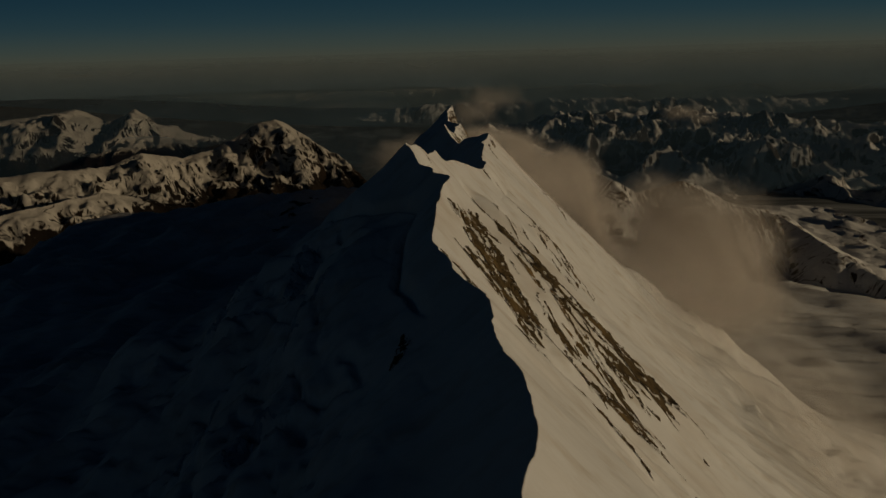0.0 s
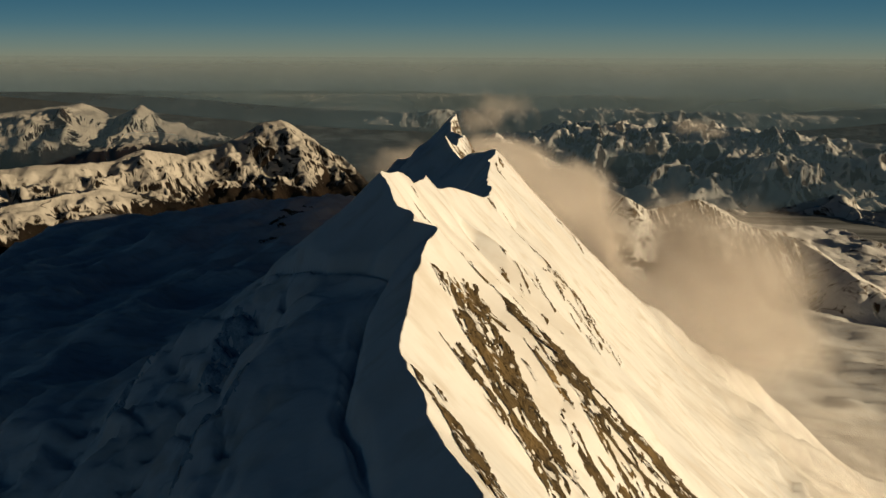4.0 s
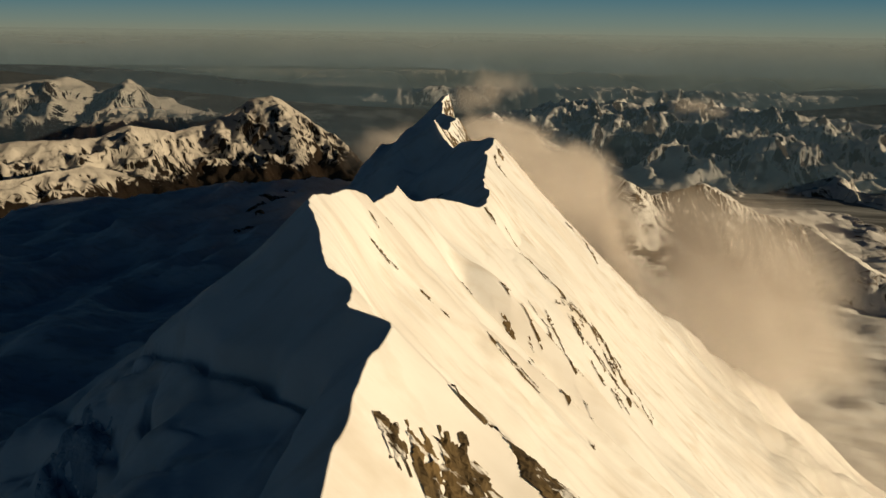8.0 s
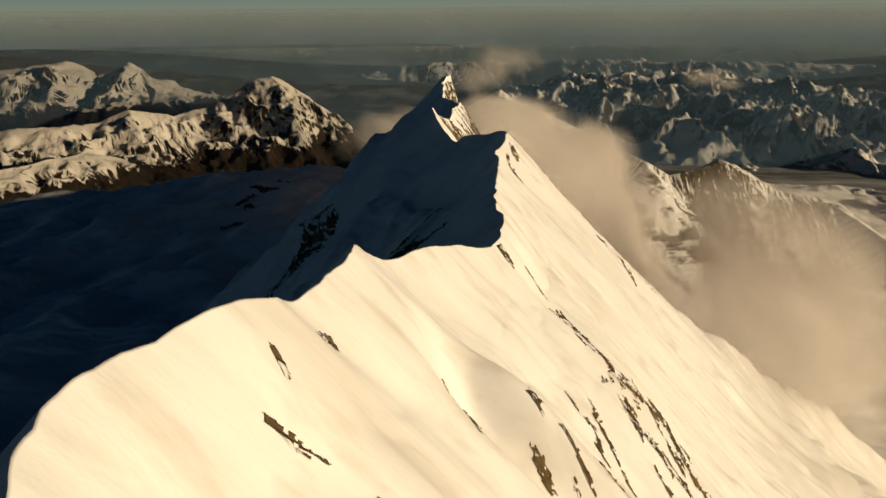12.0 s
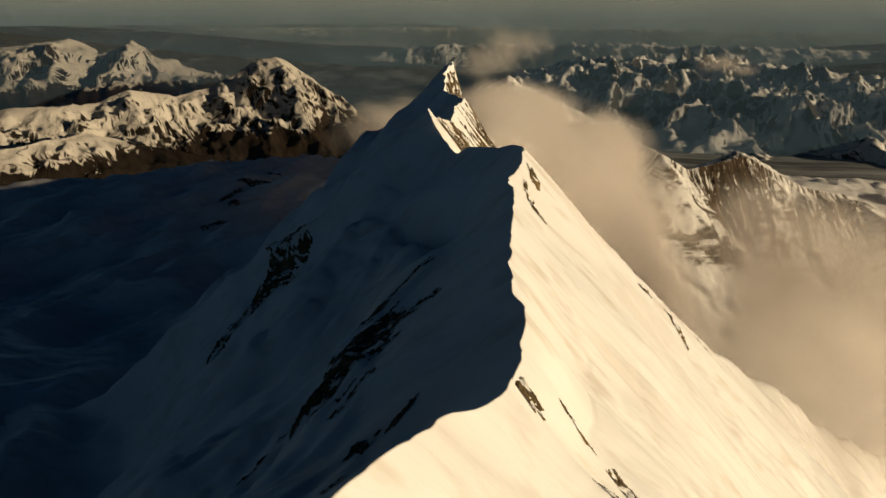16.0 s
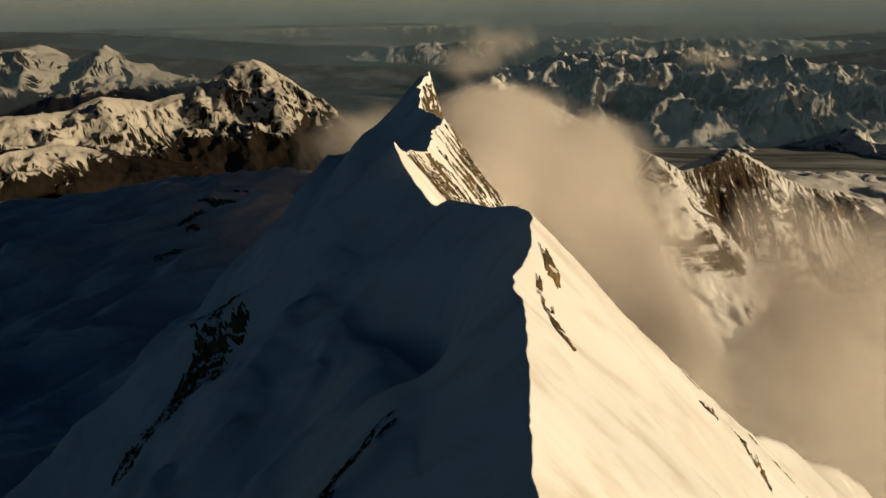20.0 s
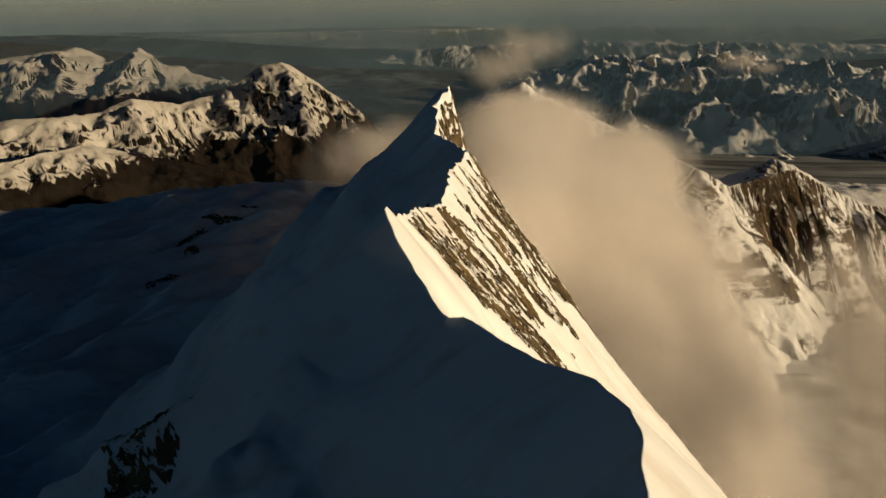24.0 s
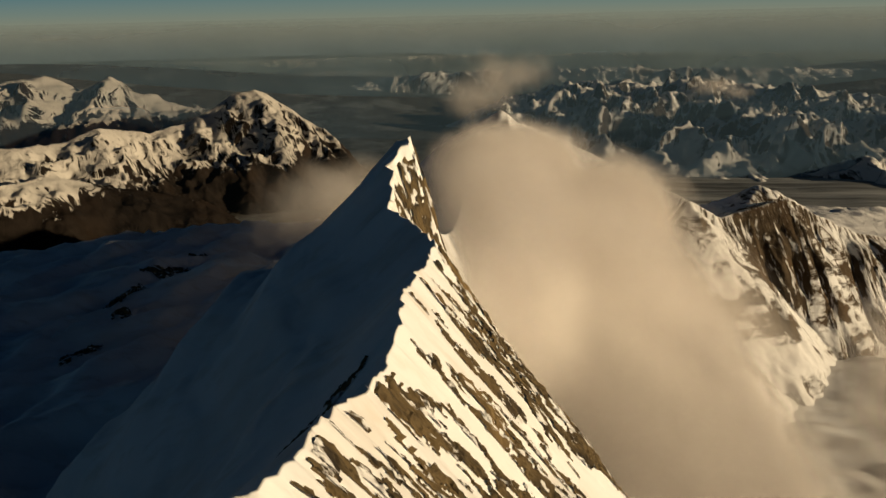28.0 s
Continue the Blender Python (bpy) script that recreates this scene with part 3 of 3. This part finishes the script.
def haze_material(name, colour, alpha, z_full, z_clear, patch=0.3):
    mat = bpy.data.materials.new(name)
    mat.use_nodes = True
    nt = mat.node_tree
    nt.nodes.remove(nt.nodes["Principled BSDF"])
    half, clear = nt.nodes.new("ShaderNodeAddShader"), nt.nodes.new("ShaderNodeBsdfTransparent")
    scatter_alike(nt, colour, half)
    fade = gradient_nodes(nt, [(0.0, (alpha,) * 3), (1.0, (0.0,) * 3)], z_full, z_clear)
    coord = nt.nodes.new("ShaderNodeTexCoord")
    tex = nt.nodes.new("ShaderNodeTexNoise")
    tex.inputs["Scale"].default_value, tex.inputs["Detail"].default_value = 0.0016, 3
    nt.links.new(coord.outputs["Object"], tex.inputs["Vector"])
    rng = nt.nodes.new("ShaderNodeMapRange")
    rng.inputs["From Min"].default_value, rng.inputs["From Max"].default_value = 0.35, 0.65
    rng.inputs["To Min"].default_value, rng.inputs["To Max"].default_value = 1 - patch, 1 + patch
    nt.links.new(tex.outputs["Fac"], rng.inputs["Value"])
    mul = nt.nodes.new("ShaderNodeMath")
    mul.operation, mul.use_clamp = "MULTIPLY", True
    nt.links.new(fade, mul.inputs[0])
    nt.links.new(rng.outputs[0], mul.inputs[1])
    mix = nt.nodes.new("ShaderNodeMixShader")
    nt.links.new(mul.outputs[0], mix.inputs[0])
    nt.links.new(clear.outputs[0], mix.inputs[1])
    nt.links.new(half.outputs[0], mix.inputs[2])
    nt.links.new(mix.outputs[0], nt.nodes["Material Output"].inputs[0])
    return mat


# flat upright sheets stand in for deep haze, airlight put into their colours
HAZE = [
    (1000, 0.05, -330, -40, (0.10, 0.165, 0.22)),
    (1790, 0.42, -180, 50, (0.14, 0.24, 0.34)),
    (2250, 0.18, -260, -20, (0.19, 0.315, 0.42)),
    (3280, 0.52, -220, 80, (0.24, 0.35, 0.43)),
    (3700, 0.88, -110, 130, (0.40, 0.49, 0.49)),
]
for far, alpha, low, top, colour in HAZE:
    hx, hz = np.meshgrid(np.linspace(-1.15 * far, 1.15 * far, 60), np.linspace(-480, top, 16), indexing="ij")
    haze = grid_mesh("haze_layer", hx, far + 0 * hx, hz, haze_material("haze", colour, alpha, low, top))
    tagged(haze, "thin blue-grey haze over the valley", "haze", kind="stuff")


# ---- clouds ----
def noise3(p, scale, k=0):
    x, y, z = (p / scale).T
    return (gnoise(x + 0.53 * z + 3.1, y - 0.41 * z, k) + gnoise(y + 0.37 * x - 7.7, z + 0.45 * x, k + 1) + gnoise(z - 0.5 * y + 11.9, x + 0.31 * y, k + 2)) / 1.5


def cloud_material(name, alpha, colour=(0.60, 0.565, 0.53)):
    mat = bpy.data.materials.new(name)
    mat.use_nodes = True
    nt = mat.node_tree
    nt.nodes.remove(nt.nodes["Principled BSDF"])
    both, veil, clear = (nt.nodes.new(k) for k in ("ShaderNodeAddShader", "ShaderNodeMixShader", "ShaderNodeBsdfTransparent"))
    scatter_alike(nt, colour, both)
    dense = nt.nodes.new("ShaderNodeAttribute")
    dense.attribute_name = "thickness"
    final = nt.nodes.new("ShaderNodeMath")
    final.operation, final.use_clamp = "MULTIPLY", True
    final.inputs[1].default_value = alpha
    nt.links.new(dense.outputs["Fac"], final.inputs[0])
    nt.links.new(final.outputs[0], veil.inputs[0])
    nt.links.new(clear.outputs[0], veil.inputs[1])
    nt.links.new(both.outputs[0], veil.inputs[2])
    nt.links.new(veil.outputs[0], nt.nodes["Material Output"].inputs[0])
    return mat


def cloud(name, puffs, step, cell, mat, label, seed=0, lumps=0.5, soft=0.55, grain=1.0):
    """A cloud of thin leaning sheets of vapour, dense inside its puffs (x, y, z, rx, ry, rz) and frayed at their edges."""
    p = np.array(puffs, float)
    low, high = (p[:, :3] - 1.35 * p[:, 3:]).min(0), (p[:, :3] + 1.35 * p[:, 3:]).max(0)
    mid = (low + high) / 2
    n = np.array([0.40, -0.65, 0.647])
    n /= np.linalg.norm(n)
    e1 = np.cross([0, 0, 1.0], n)
    e1 /= np.linalg.norm(e1)
    e2 = np.cross(n, e1)
    reach = [np.abs(e) @ (high - low) / 2 for e in (e1, e2, n)]
    U, V = np.meshgrid(np.arange(-reach[0], reach[0], cell), np.arange(-reach[1], reach[1], cell), indexing="ij")
    size = np.median((p[:, 3] * p[:, 4] * p[:, 5]) ** (1 / 3)) * grain
    i = np.arange(U.size).reshape(U.shape)
    quads = np.stack([i[:-1, :-1], i[:-1, 1:], i[1:, 1:], i[1:, :-1]], -1).reshape(-1, 4)
    verts, faces, weight, count = [], [], [], 0
    for w in np.arange(-reach[2], reach[2], step):
        pts = mid + U.ravel()[:, None] * e1 + V.ravel()[:, None] * e2 + w * n
        deep = np.full(len(pts), -9.0)
        for x, y, z, rx, ry, rz in puffs:
            deep = soft_max(deep, 1 - np.sqrt((((pts - (x, y, z)) / (rx, ry, rz)) ** 2).sum(1)), 0.06)
        if deep.max() < -0.5:
            continue
        deep = deep + lumps * (0.55 * noise3(pts, size * 0.9, seed) + 0.30 * noise3(pts, size * 0.4, seed + 1) + 0.17 * noise3(pts, size * 0.18, seed + 2))
        thick = smooth(-0.05, soft, deep)
        used = np.unique(quads[(thick[quads] > 0.004).any(1)])
        if len(used) == 0:
            continue
        back = np.full(len(pts), -1)
        back[used] = np.arange(len(used)) + count
        faces.append(back[quads[(thick[quads] > 0.004).any(1)]])
        verts.append(pts[used] + n * (0.35 * step * noise3(pts[used], size * 0.5, seed + 4))[:, None])
        weight.append(thick[used])
        count += len(used)
    verts, faces, weight = np.concatenate(verts), np.concatenate(faces), np.concatenate(weight)
    centre = verts[faces].mean(1)
    nearest = np.argmin([(((centre - q[:3]) / q[3:]) ** 2).sum(1) for q in p], 0)
    body = new(name)
    body.location = p[0, :3].tolist()
    for k in np.unique(nearest):
        used, own = np.unique(faces[nearest == k], return_inverse=True)
        mesh = bpy.data.meshes.new("billow")
        mesh.from_pydata((verts[used] - p[0, :3]).tolist(), [], own.reshape(-1, 4).tolist())
        mesh.polygons.foreach_set("use_smooth", np.full(len(mesh.polygons), True))
        mesh.attributes.new("thickness", "FLOAT", "POINT").data.foreach_set("value", weight[used])
        mesh.materials.append(mat)
        billow = new("billow", mesh)
        billow.parent = body
        tagged(billow, kind="stuff")
    return tagged(body, label, "cloud")


cloud("cloud_bank", [(45, 395, -80, 46, 70, 27), (40, 330, -86, 46, 66, 36), (30, 262, -72, 30, 60, 34), (97, 232, -70, 36, 40, 29), (84, 200, -80, 36, 36, 24), (30, 450, -60, 36, 50, 17), (70, 425, -76, 34, 46, 20), (54, 290, -112, 42, 80, 42), (60, 330, -90, 30, 60, 30), (22, 395, -62, 24, 60, 18), (9, 238, -40, 11, 26, 20), (12, 300, -54, 22, 60, 22), (9, 335, -50, 20, 50, 14), (6, 372, -51, 26, 52, 15)], 3.2, 3.6, cloud_material("cloud_vapour", 0.19), "thick warm-lit cloud bank lying against the ridge", 0, 0.5, 0.38)
cloud("cloud_veil", [(56, 168, -66, 24, 44, 14), (70, 140, -80, 26, 34, 14), (84, 116, -88, 34, 46, 16)], 4.0, 3.0, cloud_material("cloud_veil_vapour", 0.10), "thin mist drifting over the sunlit snow slope", 6, 0.6, 0.7)
cloud("cloud_plume", [(16, 470, -22, 20, 30, 12), (2, 440, -30, 18, 30, 10), (32, 490, -20, 16, 22, 12)], 3.0, 2.0, cloud_material("cloud_plume_vapour", 0.07), "thin wisp of cloud blowing off the summit", 3, 0.8, 0.8)
cloud("cloud_wisp", [(-38, 300, -42, 18, 26, 9), (-27, 290, -36, 12, 20, 7)], 2.0, 1.5, cloud_material("cloud_wisp_vapour", 0.09), "small wisp of cloud beside the ridge", 5, 0.7, 0.8)
cloud("cloud_puff", [(560, 1480, -108, 60, 40, 24), (600, 1460, -124, 40, 30, 16)], 6.0, 5.0, cloud_material("cloud_puff_vapour", 0.18), "small lone cloud before the mountain range", 1, 0.8, 0.8)


# ---- rock outcrops on the ridge ----
def outcrop(s0, d0, s1, d1, half, amp, cover, label, step=0.16, seed=0, grain=1.0, long=6.0, under=0.5, broken=0.5, kind="rock", group="rocks on the ridge", mat=ROCK):
    """Bare rock that breaks through the snow along the line from (s0, d0) to (s1, d1) on the ridge."""
    run = math.hypot(s1 - s0, d1 - d0)
    U, V = np.meshgrid(np.arange(0, run + step, step), np.arange(-half, half + step, step), indexing="ij")
    ws, wd = (s1 - s0) / run, (d1 - d0) / run
    S, Dd = s0 + U * ws - V * wd, d0 + U * wd + V * ws
    flip = np.sign(d0 + d1)
    inside = smooth(0.05, 0.4, flip * Dd)
    X, Y, Z = main_surface(S, np.where(flip * Dd > 0.02, Dd, 0.02 * flip))
    edge = (1 - (np.abs(V) / half) ** 4) * np.clip(np.minimum(U + 0.3 * min(run, 14) * (d0 * flip < 0.5), run - U) / (0.2 * run + 0.2), 0, 1) ** 0.6
    bend = 1.1 * grain * fbm(U / 3.5 + seed, V / 3.5, 3, seed + 3)
    streak = fbm((V + bend) / grain + 0.25 * np.sin(U / 2.0) + seed * 3.7, U / long + seed, 7, seed, 0.5 + 0.48 * broken)
    crumb = fbm(V / (grain * 0.45) + 9.1, U / (grain * 0.8) + seed, 5, seed + 1, 0.75)
    crag = ridged(V / (grain * 0.9) + seed, U / (grain * 1.6), 5, seed + 2, 0.6) - 0.5
    h = (edge * 0.9 + 1.7 * streak + broken * crumb - (1.0 - cover)) * inside - 0.3 * (1 - inside)
    lift = 0.55 * amp * np.clip(h, 0, 0.8) ** 0.8 + amp * 0.8 * crag * np.clip(h * 2, 0, 1) + np.where(h <= 0, -0.07, 0.015)
    X, Z = X + flip * under * lift, Z + 0.8 * lift
    n, m = X.shape
    keep = h > -0.05
    cell = keep[:-1, :-1] & keep[1:, 1:] & keep[1:, :-1] & keep[:-1, 1:]
    mark = np.where(cell, np.arange(cell.size).reshape(cell.shape) + 1, 0)
    while True:
        grown = mark.copy()
        grown[1:], grown[:-1] = np.maximum(grown[1:], mark[:-1]), np.maximum(grown[:-1], mark[1:])
        grown[:, 1:], grown[:, :-1] = np.maximum(grown[:, 1:], mark[:, :-1]), np.maximum(grown[:, :-1], mark[:, 1:])
        grown = np.where(cell, grown, 0)
        for _ in range(3):
            flat = grown.ravel()
            grown = np.where(cell, np.maximum(grown, np.concatenate([[0], flat])[grown]), 0)
        if (grown == mark).all():
            break
        mark = grown
    i = np.arange(n * m).reshape(n, m)
    quads = np.stack([i[:-1, :-1], i[:-1, 1:], i[1:, 1:], i[1:, :-1]], -1)
    points = np.stack([X, Y, Z], -1).reshape(-1, 3)
    marks, sizes = np.unique(mark[cell], return_counts=True)
    whole = new(kind + "_outcrop")
    base = points[i[n // 2, m // 2]]
    whole.location = base.tolist()
    tagged(whole, label, kind, group)
    for value, size in zip(marks, sizes):
        if size < 12:
            continue
        used, faces = np.unique(quads[mark == value], return_inverse=True)
        mesh = bpy.data.meshes.new(kind)
        mesh.from_pydata((points[used] - base).tolist(), [], faces.reshape(-1, 4).tolist())
        mesh.materials.append(mat)
        new(kind, mesh).parent = whole
    return whole


SUNNY = "brown rock rib breaking through the sunlit snow slope"
SHADY = "dark rock rib in the shaded snow flank"
FACE = "brown rock face streaked with snow below the crest"
outcrop(66.0, 2.0, 63.2, 34, 3.0, 0.45, 0.55, SUNNY, 0.13, 1, 0.8, 6.0, broken=0.35)
outcrop(63.6, 1.7, 57.0, 9, 2.2, 0.35, 0.40, SUNNY, 0.11, 2, 0.6, 4)
outcrop(59.4, 2.6, 55, 13, 2.4, 0.35, 0.30, SUNNY, 0.11, 3, 0.5, 4)
outcrop(52, 0.9, 41, 5.0, 1.7, 0.35, 0.45, SUNNY, 0.11, 4, 0.5, 4)
outcrop(47, 3.0, 41, 16, 2.2, 0.3, 0.18, SUNNY, 0.12, 5, 0.45, 5)
outcrop(58, 11, 53, 30, 3.0, 0.3, 0.22, SUNNY, 0.13, 6, 0.5, 5)
outcrop(62.2, 7, 60, 28, 1.8, 0.3, 0.25, SUNNY, 0.12, 7, 0.45, 5)
outcrop(64, 5, 52, 26, 7.0, 0.25, 0.06, SUNNY, 0.13, 12, 0.38, 5, broken=0.4)
outcrop(86.9, 1.2, 86.5, 1.9, 0.34, 0.25, 0.85, "small brown rock in the sunlit snow", 0.08, 1, 0.4, 1)
outcrop(83.2, 1.2, 82.5, 2.3, 0.15, 0.15, 0.7, "small brown rock in the sunlit snow", 0.07, 2, 0.3, 2)
outcrop(80.5, 2.0, 81.4, 4.2, 0.28, 0.16, 0.55, SUNNY, 0.07, 3, 0.3, 1.5)
outcrop(81.4, 4.6, 81.6, 8.4, 0.25, 0.18, 0.26, SUNNY, 0.08, 4, 0.3, 1.5)
outcrop(85.6, 8.8, 84.0, 15, 0.8, 0.3, 0.22, SUNNY, 0.09, 5, 0.3, 3)
outcrop(92.6, 5.0, 92.2, 6.2, 0.5, 0.14, 0.25, SUNNY, 0.08, 6, 0.3, 1.5)
outcrop(96, 6, 84, 24, 7.0, 0.25, -0.02, SUNNY, 0.13, 9, 0.32, 2)
outcrop(112, 7, 100, 28, 5.0, 0.25, 0.0, SUNNY, 0.13, 10, 0.3, 2.2)
outcrop(150, 8, 152, 30, 6.0, 0.2, -0.12, SUNNY, 0.12, 11, 0.3, 2.2)
outcrop(113.4, 4.2, 107.6, 14, 0.55, 0.22, 0.30, SUNNY, 0.09, 1, 0.35, 2.5)
outcrop(108, 12, 103, 24, 1.0, 0.25, 0.25, SUNNY, 0.11, 2, 0.4, 3)
outcrop(104, 9, 96, 21, 1.6, 0.25, 0.08, SUNNY, 0.10, 3, 0.28, 3)
outcrop(99, 10, 92, 20, 1.2, 0.25, 0.12, SUNNY, 0.10, 4, 0.28, 3)
outcrop(112, 13, 104, 28, 1.8, 0.25, 0.06, SUNNY, 0.11, 5, 0.3, 3.5)
outcrop(111.4, 0.2, 110.6, 2.2, 0.5, 0.3, 0.6, SUNNY, 0.07, 6, 0.35, 1.5)
outcrop(111, 2.4, 109, 8, 0.4, 0.22, 0.32, SUNNY, 0.08, 7, 0.3, 2)
outcrop(109.2, 7.6, 109, 16, 0.6, 0.25, 0.35, SUNNY, 0.1, 8, 0.35, 2)
outcrop(114.5, 1.5, 113, 5, 0.9, 0.15, 0.12, SUNNY, 0.08, 9, 0.35, 2)
outcrop(146.6, 0.7, 143.4, 2.1, 0.55, 0.25, 0.55, SUNNY, 0.07, 1, 0.4, 1.5)
outcrop(143.6, 0.8, 141.5, 2.0, 0.3, 0.2, 0.35, SUNNY, 0.06, 2, 0.3, 1)
outcrop(142.8, 1.8, 138.2, 4.0, 0.55, 0.3, 0.50, SUNNY, 0.07, 3, 0.35, 1.5)
outcrop(149, 17, 145.5, 22, 1.0, 0.3, 0.25, SUNNY, 0.12, 4, 0.4, 2)
outcrop(154, 12, 154, 15, 0.5, 0.3, 0.35, SUNNY, 0.1, 5, 0.3, 1.5)
outcrop(164.5, 33, 166.5, 36, 0.9, 0.6, 0.6, "dark rock knob on the edge of the snow slope", 0.12, 6, 0.6, 2)
outcrop(165, 37, 166, 52, 0.7, 0.4, 0.25, SUNNY, 0.14, 7, 0.5, 2)
outcrop(184.5, 0.2, 184.6, 16, 15.0, 0.5, 0.13, FACE, 0.11, 3, 0.7, 4.0, broken=0.5)
outcrop(196.0, 0.2, 198.0, 18, 4.5, 0.55, 0.34, FACE, 0.11, 5, 0.6, 6, broken=0.5)
outcrop(176.5, 0.2, 177, 12, 4.2, 0.45, 0.30, FACE, 0.11, 6, 0.55, 5, broken=0.5)
outcrop(210.5, 0.2, 210.5, 5.0, 5.5, 0.7, 0.42, "brown rock pinnacle capped with snow", 0.13, 2, 0.9, 3)
outcrop(130.5, -8.5, 121, -17, 3.2, 0.5, 0.45, SHADY, 0.14, 1, 0.8, 3)
outcrop(128.5, -5.0, 127, -10, 1.0, 0.4, 0.25, SHADY, 0.12, 2, 0.5, 2)
outcrop(127.0, -6.5, 119, -16, 1.0, 0.4, 0.20, SHADY, 0.13, 3, 0.5, 2.5)
outcrop(123, -8, 116, -17, 0.8, 0.35, 0.18, SHADY, 0.13, 4, 0.45, 2.5)
outcrop(173.5, -17, 159, -38, 3.2, 0.6, 0.34, SHADY, 0.16, 5, 0.5, 2)
outcrop(169, -24, 157, -42, 1.8, 0.6, 0.46, SHADY, 0.16, 9, 0.6, 3)
outcrop(133, -10, 118, -24, 2.6, 0.45, 0.12, SHADY, 0.14, 10, 0.5, 2.5)
outcrop(138, -7, 126, -15, 1.5, 0.4, 0.14, SHADY, 0.13, 11, 0.45, 2.5)
outcrop(118, -6, 106, -14, 1.6, 0.4, 0.14, SHADY, 0.13, 12, 0.45, 2.5)
outcrop(44.5, -5.5, 42, -8.0, 0.6, 0.5, 0.6, SHADY, 0.12, 6, 0.6, 2)
outcrop(282, -92, 270, -98, 3.5, 1.8, 0.35, SHADY, 0.4, 5, 1.4, 4)
outcrop(300, -90, 288, -94, 2.5, 1.8, 0.30, SHADY, 0.4, 6, 1.2, 4)
outcrop(234, -146, 231, -150, 2.0, 1.6, 0.6, SHADY, 0.4, 7, 1.4, 4)
outcrop(170, -20, 166, -29, 2.0, 0.6, 0.24, SHADY, 0.16, 6, 0.6, 3)
outcrop(187.5, -1.6, 176, -9, 1.2, 0.4, 0.32, SHADY, 0.13, 7, 0.5, 2)
outcrop(183, -5.5, 173, -14, 1.4, 0.45, 0.28, SHADY, 0.14, 8, 0.6, 3)
outcrop(330, -94, 318, -101, 5.0, 2.5, 0.65, SHADY, 0.5, 1, 2.0, 6)
outcrop(312, -98, 300, -106, 4.5, 2.5, 0.65, SHADY, 0.5, 2, 2.0, 6)
outcrop(345, -92, 335, -97, 4.0, 2.0, 0.3, SHADY, 0.5, 3, 1.8, 6)
outcrop(228, -148, 220, -158, 3.0, 2.0, 0.5, SHADY, 0.5, 4, 1.8, 5)

# ---- blue patches painted as crevasse shade on the shaded flank ----
CREVASSE_SHADE = material("crevasse_shade_blue", (0.40, 0.52, 0.62), 0.4, [(0.6, 6, (0.20, 0.32, 0.44), 0.4, 0.65)], [(0.8, 8, 0.4), (4.0, 5, 0.06)], 0.4)
BLUE = "blue patch coloured as crevasse shade in the shaded snow flank"


# grouped as ice, but each patch is hollow shade coloured onto the snow
def ice(s0, d0, s1, d1, half, cover, seed, grain=1.4):
    return outcrop(s0, d0, s1, d1, half, 0.25, cover, BLUE, 0.2, seed, grain, 3.0, 0.3, 0.5, "ice", "ice on the shaded flank", CREVASSE_SHADE)


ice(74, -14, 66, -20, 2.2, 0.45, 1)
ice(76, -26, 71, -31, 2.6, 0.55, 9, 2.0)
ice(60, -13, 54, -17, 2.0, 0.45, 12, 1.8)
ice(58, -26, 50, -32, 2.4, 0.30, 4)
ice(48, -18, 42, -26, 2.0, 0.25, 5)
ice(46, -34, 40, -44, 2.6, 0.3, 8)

# ---- far cloud streaks ----
STREAK = cloud_material("cloud_streak_vapour", 0.07, (0.42, 0.40, 0.38))
for label, puffs in (
    ("low band of cloud over the far valley", [(-830, 3500, -175, 240, 90, 16), (-560, 3560, -182, 160, 80, 12)]),
    ("thin grey streak of cloud in the sky", [(620, 4100, 128, 260, 90, 5)]),
    ("thin grey streak of cloud low in the sky", [(-2350, 3400, 40, 150, 80, 5)]),
):
    cloud("cloud_streak", puffs, 12, 14, STREAK, label, 2, 0.6, 0.8)
